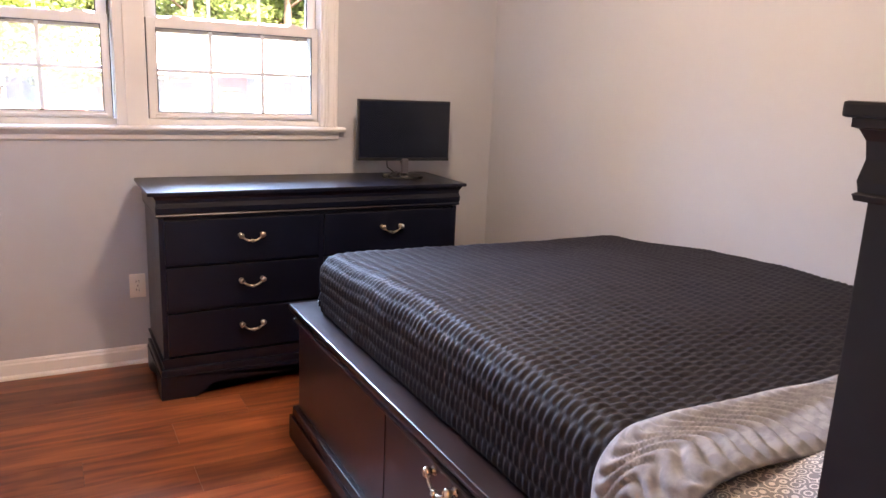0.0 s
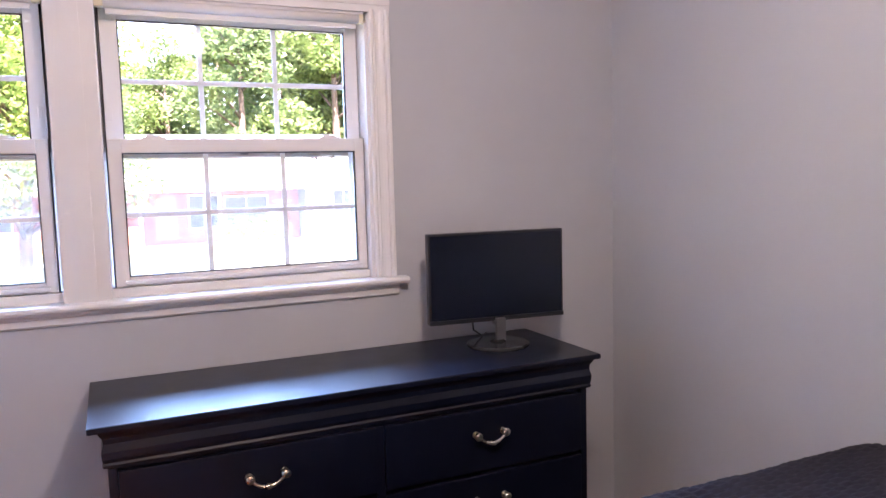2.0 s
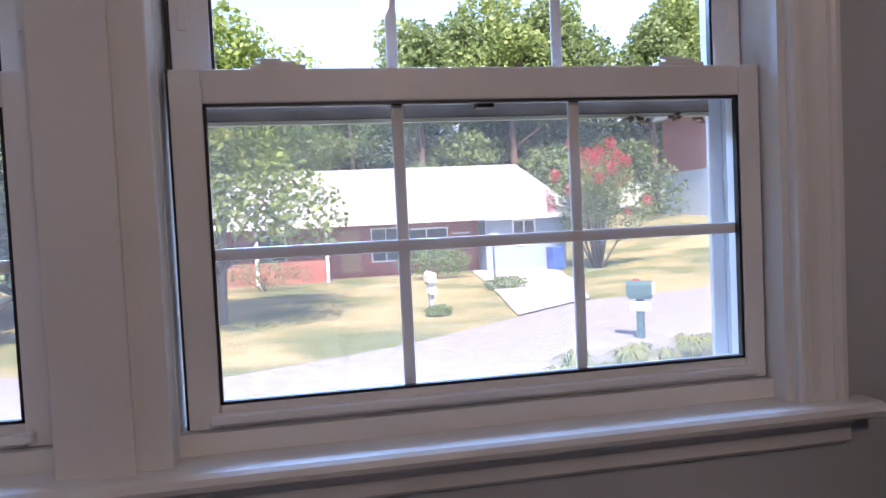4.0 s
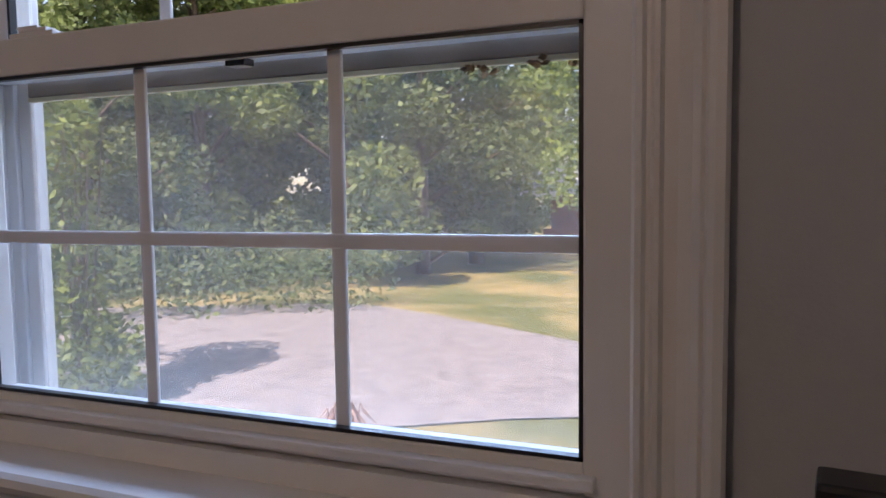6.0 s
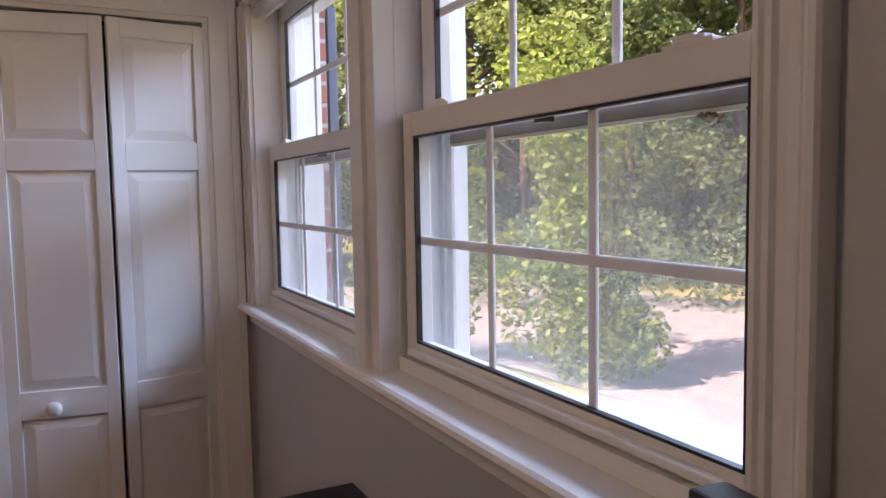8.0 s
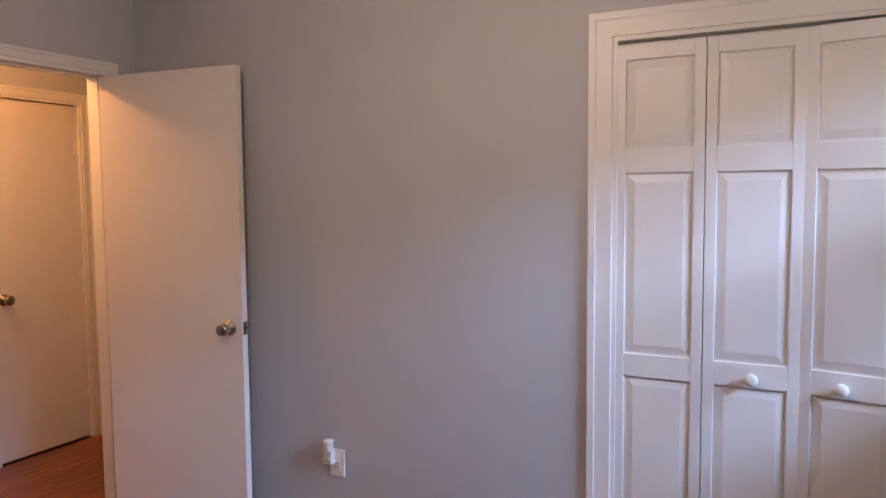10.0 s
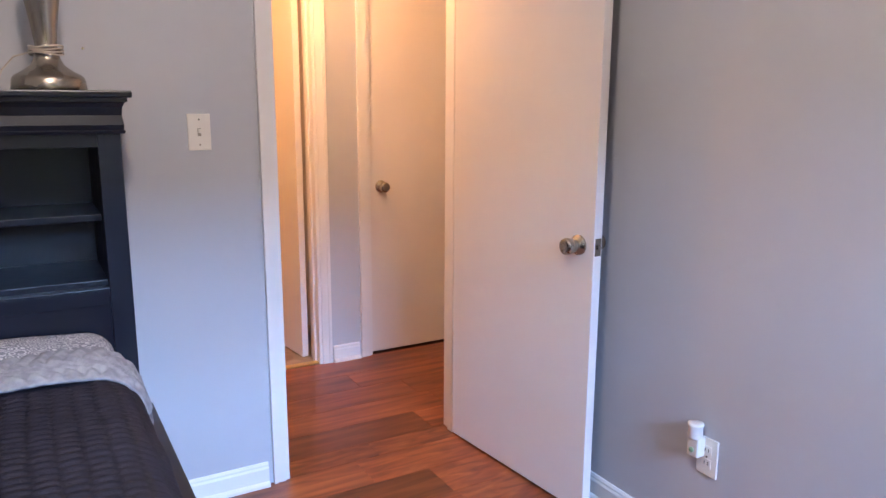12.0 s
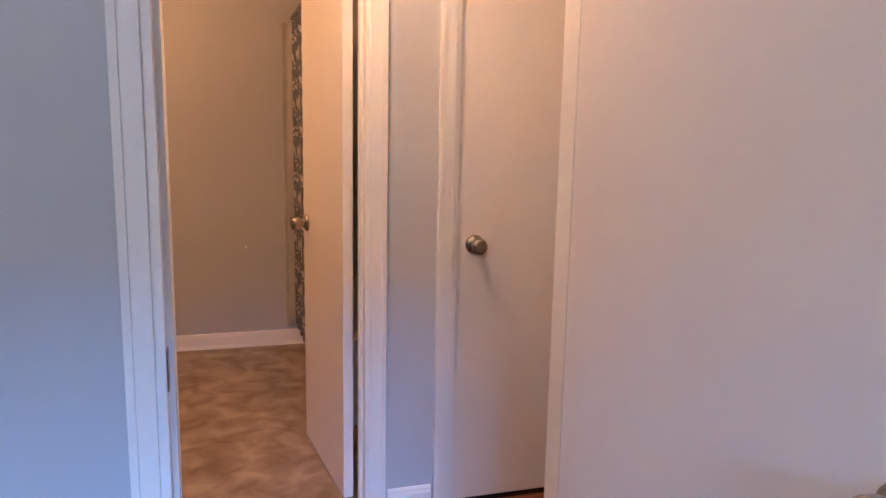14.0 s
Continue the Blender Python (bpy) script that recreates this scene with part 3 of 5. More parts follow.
def bifold_leaf(name, y0, y1, x0, x1, knob=None):
    """One leaf with three raised panels; it stands from (x0, y0) to (x1, y1)."""
    width = math.hypot(x1 - x0, y1 - y0) - 0.003
    ang = math.degrees(math.atan2(y1 - y0, x1 - x0))
    leaf = thing(name, pose(x0, y0, 0, 0, 0, ang), "white painted bifold closet door leaf with raised panels", "door", "bifold closet doors", "structure")
    st, zb, zt = 0.034, 0.022, 1.982
    rows = ((0.20, 0.862), (0.940, 1.555), (1.638, 1.930))
    # room side is local -y
    dims = [(0, st, -0.030, 0, zb, zt), (width - st, width, -0.030, 0, zb, zt)]
    edges = [zb] + [z for r in rows for z in r] + [zt]
    for a, b in zip(edges[::2], edges[1::2]):
        dims.append((st, width - st, -0.030, 0, a, b))
    part("leaf_frame", boxes(*dims, bevel=0.0015), TRIM, leaf)
    for a, b in rows:
        bm = bmesh.new()
        box(bm, st, width - st, -0.020, -0.004, a, b)
        u0, u1, v0, v1 = st + 0.006, width - st - 0.006, a + 0.006, b - 0.006
        d = 0.026
        lo = [bm.verts.new(p) for p in ((u0, -0.021, v0), (u1, -0.021, v0), (u1, -0.021, v1), (u0, -0.021, v1))]
        hi = [bm.verts.new(p) for p in ((u0 + d, -0.0265, v0 + d), (u1 - d, -0.0265, v0 + d), (u1 - d, -0.0265, v1 - d), (u0 + d, -0.0265, v1 - d))]
        for k in range(4):
            bm.faces.new((lo[k], lo[(k + 1) % 4], hi[(k + 1) % 4], hi[k]))
        bm.faces.new(hi)
        part("raised_panel", bm, TRIM, leaf)
    if knob:
        prof = [(0.012, 0), (0.010, 0.010), (0.017, 0.018), (0.021, 0.024), (0.019, 0.031), (0.008, 0.034)]
        part("knob", lathe(prof, 20, m=pose(width * knob, -0.030, 0.893, 90)), TRIM, leaf, "small round white wooden knob", smooth=True)
    return leaf


XR = W - 0.030
bifold_leaf("closet_door_1", -1.268, -0.9755, XR, XR + 0.004)
bifold_leaf("closet_door_2", -0.976, -0.686, XR + 0.004, XR, 0.52)
bifold_leaf("closet_door_3", -0.684, -0.3955, XR, XR + 0.050, 0.42)
bifold_leaf("closet_door_4", -0.395, -0.122, XR + 0.050, XR)
struct("trim_closet_track", boxes((W - 0.075, W - 0.045, CY0 + 0.02, CY1 - 0.02, CH - 0.030, CH - 0.016)), DARKGAP, "dark metal bifold track", "trim")

# ---------------------------------------------------------------- plates on the walls


def wall_plate(name, m, label, slots):
    """Local x across, z up, the face at +y."""
    pl = thing(name, m, label, "switch" if slots == "switch" else "outlet")
    part("plate", boxes((-0.036, 0.036, 0, 0.006, -0.058, 0.058), bevel=0.0025), IVORY, pl)
    if slots == "switch":
        # slot drawn as a thin box; darker colour stands for its shade
        part("toggle_slot", boxes((-0.0055, 0.0055, 0.005, 0.0066, -0.0125, 0.0125), bevel=0.0005), mat("switch_slot_shade", (0.36, 0.33, 0.27), 0.5), pl, "toggle slot with its shade put into the colour")
        part("toggle", boxes((-0.0045, 0.0045, 0.006, 0.016, -0.003, 0.011), bevel=0.001), IVORY, pl)
    else:
        for z in (-0.020, 0.020):
            rec = part("receptacle", boxes((-0.016, 0.016, 0.005, 0.0075, z - 0.014, z + 0.014), bevel=0.0015), IVORY, pl)
            for x in (-0.006, 0.006):
                part("slot", boxes((x - 0.001, x + 0.001, 0.007, 0.0082, z - 0.004, z + 0.007)), DARKGAP, rec)
    for z in ((-0.040, 0.040) if slots == "switch" else (0.0,)):
        part("screw", lathe([(0.003, 0.005), (0.003, 0.0072)], 8, m=pose(0, 0, z, -90)), NICKEL, pl)
    return pl


wall_plate("light_switch", pose(-1.757, S, 1.273), "ivory toggle light switch plate on the wall", "switch")
wall_plate("wall_outlet", pose(-1.928, N, 0.386, 0, 0, 180), "white duplex wall outlet beside the dresser", "outlet")
wall_plate("wall_outlet", pose(W, -2.435, 0.362, 0, 0, -90), "white duplex wall outlet holding a plugged night light", "outlet")
night = thing("night_light", pose(W, -2.462, 0.40, 0, 0, -90), "small white plug-in night light in the outlet", "night light")
part("housing", boxes((-0.020, 0.020, 0.006, 0.040, -0.040, 0.020), bevel=0.006), IVORY, night)
part("shade", lathe([(0.020, 0.018), (0.022, 0.024), (0.020, 0.050), (0.023, 0.056), (0.023, 0.062), (0.012, 0.063)], 20, m=pose(0, 0.030, 0)), IVORY, night, "white round plastic cap", smooth=True)
part("sensor", lathe([(0.008, 0), (0.008, 0.004), (0.003, 0.006)], 12, m=pose(0, 0.040, -0.018, -90)), mat("green_lens", (0.25, 0.38, 0.22), 0.2), night, "pale green lens")
stop = thing("door_stop", pose(W + 0.014, -2.76, 0.05, 0, 0, -90), "spring door stop on the baseboard", "door stop")
part("spring", lathe([(0.012, 0), (0.012, 0.004), (0.005, 0.006), (0.005, 0.055)], 12, m=pose(0, 0, 0, -90)), NICKEL, stop, smooth=True)
part("tip", lathe([(0.008, 0.055), (0.008, 0.066), (0.004, 0.068)], 12, m=pose(0, 0, 0, -90)), IVORY, stop, smooth=True)
nail = thing("picture_nail", pose(-1.44, S, 1.52), "small steel nail standing in the grey wall", "nail")
part("head", lathe([(0.002, 0), (0.002, 0.008), (0.004, 0.008), (0.004, 0.010)], 10, m=pose(0, 0, 0, -90)), NICKEL, nail)
anchor = thing("wall_anchor", pose(-2.234, BY, 0.598), "small white plastic anchor in the grey bathroom wall", "wall anchor")
part("collar", lathe([(0.007, 0), (0.007, 0.003), (0.004, 0.004)], 10, m=pose(0, 0, 0, -90)), IVORY, anchor)

# ---------------------------------------------------------------- ceiling lamps


def dome_light(x, y, label):
    d = thing("ceiling_light", pose(x, y, H), label, "ceiling light")
    part("canopy", lathe([(0.15, 0), (0.15, -0.015), (0.13, -0.02)][::-1], 32), TRIM, d, smooth=True)
    prof = [(0.135 * math.sin(a), -0.02 - 0.085 * math.cos(a)) for a in [k * math.pi / 2 / 8 + 0.02 for k in range(8)]] + [(0.135, -0.02)]
    dome = part("dome", lathe(prof, 32), glow_mat("lit_dome_glass", (1.0, 0.72, 0.38), 2.5), d, "lit frosted glass dome", smooth=True)
    dome.visible_shadow = False
    return d


dome_light(-1.35, -1.75, "lit round frosted dome light on the ceiling")
dome_light(-2.25, -4.15, "lit round dome light on the hall ceiling")

# ---------------------------------------------------------------- roller shades


def roller(x0, x1):
    r = thing("roller_shade", pose((x0 + x1) / 2, 0.0, 2.018), "rolled-up cream window shade under the window head", "window shade", "roller shades")
    h = (x1 - x0) / 2
    part("roll", lathe([(0.015, -h + 0.03), (0.015, h - 0.03)], 20, m=pose(0, 0.012, 0, 0, 90)), TRIM, r, smooth=True)
    part("hem_bar", boxes((-h + 0.035, h - 0.035, 0.020, 0.027, -0.030, -0.014), bevel=0.002), TRIM, r)
    for s in (-1, 1):
        part("bracket", boxes((s * (h - 0.018) - 0.012, s * (h - 0.018) + 0.012, 0.0, 0.026, -0.014, 0.018), bevel=0.002), CREAM, r, "small cream bracket")


roller(-1.850, -1.008)
roller(-2.822, -1.974)

# ---------------------------------------------------------------- dresser


def bail_handle(parent, m, name="handle"):
    """A swagged bail between two round posts; local x across, y towards the room."""
    bm = bmesh.new()
    for s in (-1, 1):
        lathe([(0.011, 0), (0.011, 0.003), (0.006, 0.006), (0.006, 0.013), (0.012, 0.016), (0.013, 0.022), (0.009, 0.027), (0.002, 0.028)], 14, bm, m @ pose(s * 0.047, 0, 0.0, -90))
    pts = []
    for k in range(13):
        u = -1 + k / 6
        pts.append(m @ Vector((0.047 * u, 0.020 + 0.004 * (1 - u * u), -0.024 * (1 - abs(u) ** 2.4))))
    tube(pts, [0.0035 + 0.0022 * (1 - abs(-1 + k / 6)) for k in range(13)], 8, bm)
    lathe([(0.0075, -0.006), (0.0085, 0), (0.0075, 0.006)], 10, bm, m @ pose(0, 0.024, -0.024, 0, 90))
    return part(name, bm, BRASSY, parent, "aged pewter swag pull", smooth=True)


def crown(bm, x0, x1, y0, y1, z0, z1, out):
    """Ogee moulding on the front (low y) and both ends of a carcass."""
    n = 10
    rings = []
    for k in range(n + 1):
        u = k / n
        o = out * (0.10 + 0.55 * (0.5 - 0.5 * math.cos(math.pi * u)) + 0.35 * u ** 3) if k else 0.0
        z = z0 + (z1 - z0) * u
        rings.append([bm.verts.new(p) for p in ((x0 - o, y1, z), (x0 - o, y0 - o, z), (x1 + o, y0 - o, z), (x1 + o, y1, z))])
    for a, b in zip(rings, rings[1:]):
        for k in range(4):
            bm.faces.new((a[k], a[(k + 1) % 4], b[(k + 1) % 4], b[k]))
    bm.faces.new(rings[0][::-1])
    bm.faces.new(rings[-1])
    return bm


def bracket_plinth(bm, x0, x1, y, z0, z1, thick, foot=0.16, axis="x"):
    """A base board with a curved cut-out between two bracket feet."""
    n, pts = 14, [(x0, z0), (x0 + foot * 0.55, z0)]
    for k in range(n + 1):
        u = k / n
        pts.append((x0 + foot * (0.6 + 0.4 * u), z0 + (z1 - z0) * 0.55 * math.sin(u * math.pi / 2) ** 1.5))
    for k in range(n + 1):
        u = 1 - k / n
        pts.append((x1 - foot * (0.6 + 0.4 * u), z0 + (z1 - z0) * 0.55 * math.sin(u * math.pi / 2) ** 1.5))
    pts += [(x1 - foot * 0.55, z0), (x1, z0), (x1, z1), (x0, z1)]
    rows = []
    for d in (0, thick):
        rows.append([bm.verts.new((p[0], y + d, p[1]) if axis == "x" else (y + d, p[0], p[1])) for p in pts])
    bm.faces.new(rows[0])
    bm.faces.new(rows[1][::-1])
    n = len(pts)
    for k in range(n):
        bm.faces.new((rows[0][k], rows[1][k], rows[1][(k + 1) % n], rows[0][(k + 1) % n]))
    bmesh.ops.triangulate(bm, faces=[f for f in bm.faces if len(f.verts) > 8])
    return bm


def dresser():
    d = thing("dresser", pose(-1.1825, -0.276, -0.017), "black lacquered six-drawer dresser with pewter pulls", "dresser")
    hw, y0, y1 = 0.7020, -0.214, 0.225
    part("top", boxes((-0.7425, 0.7425, -0.238, 0.232, 0.908, 0.925), bevel=0.004), BLACK, d)
    bm = bmesh.new()
    rings = []
    for z, o in ((0.816, 0.0), (0.816, 0.008), (0.823, 0.011), (0.829, 0.008), (0.838, 0.011), (0.856, 0.012), (0.876, 0.007), (0.890, 0.008), (0.899, 0.014), (0.908, 0.018)):
        rings.append([bm.verts.new(p) for p in ((-hw - o, y1, z), (-hw - o, y0 - o, z), (hw + o, y0 - o, z), (hw + o, y1, z))])
    for a, c in zip(rings, rings[1:]):
        for k in range(4):
            bm.faces.new((a[k], a[(k + 1) % 4], c[(k + 1) % 4], c[k]))
    part("crown_moulding", bm, BLACK, d)
    for x in (-hw, hw - 0.022):
        part("side_panel", boxes((x, x + 0.022, y0, y1, 0.10, 0.812), bevel=0.0015), BLACK, d)
    xi = hw - 0.0225
    part("back_panel", boxes((-xi, xi, y1 - 0.01, y1, 0.10, 0.812)), BLACK, d)
    for z0, z1 in ((0.10, 0.20), (0.396, 0.408), (0.601, 0.613), (0.79, 0.812)):
        part("rail", boxes((-xi, xi, y0 + 0.012, y1 - 0.011, z0, z1), bevel=0.0015), BLACK, d)
    part("centre_post", boxes((-0.012, 0.012, y0 + 0.006, y0 + 0.03, 0.20, 0.80), bevel=0.0015), BLACK, d)
    for col in (-0.346, 0.346):
        for zc, zh in ((0.707, 0.188), (0.505, 0.188), (0.302, 0.188)):
            dr = part("drawer", boxes((col - 0.333, col + 0.333, y0 - 0.004, y0 + 0.30, zc - zh / 2, zc + zh / 2), bevel=0.003), BLACK, d)
            bail_handle(dr, pose(max(col, -0.322), y0 - 0.004, zc + 0.020, 0, 0, 180))
    bm = crown(bmesh.new(), -hw, hw, y0, y1, 0.150, 0.200, 0.012)
    bm2 = boxes((-hw - 0.014, hw + 0.014, y0 - 0.014, y1, 0.120, 0.152), bevel=0.005)
    part("base_moulding", bm, BLACK, d)
    bracket_plinth(bm2, -hw - 0.018, hw + 0.018, y0 - 0.018, 0.017, 0.122, 0.022, 0.24)
    bracket_plinth(bm2, y0 + 0.006, y1, -hw - 0.018, 0.017, 0.122, 0.022, 0.13, "y")
    bracket_plinth(bm2, y0 + 0.006, y1, hw - 0.004, 0.017, 0.122, 0.022, 0.13, "y")
    part("plinth", bm2, BLACK, d)
    return d


dresser()


def monitor():
    m = thing("computer_monitor", pose(-0.654, -0.228, 0.908, 0, 0, -6.5), "black flat computer monitor switched off on the dresser", "monitor")
    w, z0, z1 = 0.245, 0.083, 0.387
    part("shell", boxes((-w, w, 0.0, 0.030, z0, z1), (-0.13, 0.13, 0.028, 0.050, z0 + 0.05, z1 - 0.06), bevel=0.003), PLASTIC, m)
    part("display", boxes((-w + 0.008, w - 0.008, -0.0025, 0.001, z0 + 0.016, z1 - 0.008)), SCREEN, m, "dark glossy display")
    part("bezel", boxes((-w, w, -0.004, 0.001, z0, z0 + 0.014), bevel=0.001), PLASTIC, m)
    part("neck", boxes((-0.017, 0.017, -0.026, -0.010, 0.010, z0 + 0.012), (-0.017, 0.017, -0.012, 0.02, z0 - 0.012, z0 + 0.002), bevel=0.003), CHROME, m, "brushed grey metal neck")
    part("base_disc", lathe([(0.104, 0.0), (0.106, 0.003), (0.106, 0.009), (0.102, 0.012), (0.03, 0.015), (0.02, 0.022)], 48, m=pose(-0.008, -0.012, 0)), mat("smoked_base", (0.055, 0.055, 0.056), 0.18, 0.5), m, "round glossy smoked base", smooth=False)
    part("cable", tube([(-0.06, 0.045, z0 + 0.05), (-0.075, 0.052, 0.08), (-0.07, 0.06, 0.045), (-0.02, 0.10, 0.010), (0.02, 0.17, 0.006)], 0.003), PLASTIC, m, "thin black cable", smooth=True)


monitor()

# ---------------------------------------------------------------- bed
BW, BL = 1.440, 2.140
BED = pose(-1.480, -3.174, -0.038, 0, 0, -0.3)


def bed_frame():
    b = thing("storage_bed", BED, "dark espresso storage bed with drawer side and bookcase headboard", "bed")
    for dims in ((-0.028, 0.085, 0.0, BL + 0.010, 0.568, 0.586), (BW - 0.085, BW + 0.010, 0.0, BL + 0.010, 0.568, 0.586), (0.086, BW - 0.086, BL - 0.085, BL + 0.010, 0.568, 0.586)):
        part("ledge", boxes(dims, bevel=0.004), ESPR, b)
    bm = bmesh.new()
    n = 8
    rings = []
    for k in range(n + 1):
        u = k / n
        o = 0.004 + 0.022 * (0.5 - 0.5 * math.cos(math.pi * u))
        z = 0.532 + 0.036 * u
        rings.append([bm.verts.new(p) for p in ((-o, 0, z), (-o, BL + o - 0.02, z), (BW + o * 0.4, BL + o - 0.02, z), (BW + o * 0.4, 0, z))])
    for a, c in zip(rings, rings[1:]):
        for k in range(4):
            bm.faces.new((a[k], a[(k + 1) % 4], c[(k + 1) % 4], c[k]))
    part("ogee_moulding", bm, ESPR, b)
    part("bead", boxes((-0.016, 0.02, 0.0, BL - 0.004, 0.521, 0.532), (0.02, BW, BL - 0.03, BL - 0.004, 0.521, 0.532), bevel=0.004), ESPR, b)
    part("side_panel", boxes((0.004, 0.0195, BL - 0.845, BL - 0.020, 0.10, 0.521), bevel=0.0015), ESPR, b)
    part("side_rail", boxes((0.020, 0.040, 0.0, BL - 0.041, 0.10, 0.521), bevel=0.0015), ESPR, b)
    part("foot_panel", boxes((0.024, BW, BL - 0.040, BL - 0.022, 0.10, 0.521), bevel=0.0015), ESPR, b)
    part("wall_side_panel", boxes((BW - 0.02, BW, 0.0, BL - 0.041, 0.10, 0.521), bevel=0.0015), ESPR, b)
    part("platform", boxes((0.041, BW - 0.03, 0.0, BL - 0.05, 0.44, 0.55), bevel=0.0015), ESPR, b)
    for y0, y1 in ((0.030, 0.550), (0.562, 1.285)):
        dr = part("drawer", boxes((0.002, 0.30, y0, y1, 0.175, 0.515), bevel=0.004), ESPR, b)
        bail_handle(dr, pose(0.002, (y0 + y1) / 2, 0.490, 0, 0, 90) @ Matrix.Scale(1.15, 4))
    bm = boxes((-0.016, 0.03, 0.0, BL + 0.002, 0.128, 0.168), (0.03, BW, BL - 0.03, BL + 0.002, 0.128, 0.168), bevel=0.006)
    part("base_moulding", bm, ESPR, b)
    bm = bracket_plinth(bmesh.new(), 0.0, BL + 0.010, -0.026, 0.038, 0.130, 0.024, 0.26, "y")
    bracket_plinth(bm, -0.002, BW + 0.01, BL - 0.014, 0.038, 0.130, 0.024, 0.22)
    part("plinth", bm, ESPR, b)
    # bookcase headboard, behind local y = 0
    top = 1.392
    part("headboard_top", boxes((-0.032, BW + 0.022, -0.345, 0.026, top - 0.018, top), bevel=0.004), BLACK, b)
    bm = bmesh.new()
    rings = []
    for z, o in ((1.284, 0.0), (1.284, 0.010), (1.291, 0.012), (1.294, 0.008), (1.306, 0.010), (1.330, 0.006), (1.350, 0.008), (1.362, 0.014), (1.364, 0.020), (1.374, 0.020)):
        rings.append([bm.verts.new(p) for p in ((-o, -0.34, z), (-o, o, z), (BW + o, o, z), (BW + o, -0.34, z))])
    for a, c in zip(rings, rings[1:]):
        for k in range(4):
            bm.faces.new((a[k], a[(k + 1) % 4], c[(k + 1) % 4], c[k]))
    part("headboard_crown", bm, BLACK, b)
    for x0, x1 in ((0.0, 0.056), (BW - 0.056, BW)):
        part("headboard_stile", boxes((x0, x1, -0.335, 0.0, -0.005, 1.284), bevel=0.002), BLACK, b)
    part("headboard_frieze", boxes((0.056, BW - 0.056, -0.335, -0.002, 1.250, 1.284), bevel=0.0015), BLACK, b)
    part("headboard_back", boxes((0.056, BW - 0.056, -0.335, -0.322, 0.20, 1.250)), BLACK, b)
    part("headboard_shelf", boxes((0.056, BW - 0.056, -0.322, -0.06, 1.052, 1.070), bevel=0.002), BLACK, b)
    part("headboard_shelf", boxes((0.056, BW - 0.056, -0.322, -0.03, 0.880, 0.898), bevel=0.002), BLACK, b)
    part("headboard_rail", boxes((0.056, BW - 0.056, -0.03, -0.001, 0.836, 0.876), (0.056, BW - 0.056, -0.03, 0.004, 0.876, 0.882), bevel=0.0015), BLACK, b)
    part("headboard_panel", boxes((0.056, BW - 0.056, -0.03, -0.008, 0.20, 0.836)), BLACK, b)
    part("headboard_divider", boxes((BW / 2 - 0.012, BW / 2 + 0.012, -0.322, -0.02, 0.898, 1.250)), BLACK, b)
    for o in b.children:
        if o.name.startswith("headboard"):
            o.location.z = 0.043
    return b


bed_frame()
MX0, MX1, MY0, MY1, MZ0, MZ1 = 0.060, 1.412, 0.012, 2.072, 0.555, 0.803


def crowned(y):
    """How far the bedding swells above the mattress edge, by the place along the bed."""
    def ease(u):
        u = max(0.0, min(1.0, u))
        return u * u * (3 - 2 * u)
    return 0.036 * ease((1.92 - y) / 0.8) - 0.020 * ease((y - 1.5) / 0.5) if y > 0.86 else 0.036 * (1 - 0.55 * ease((0.85 - y) / 0.45))


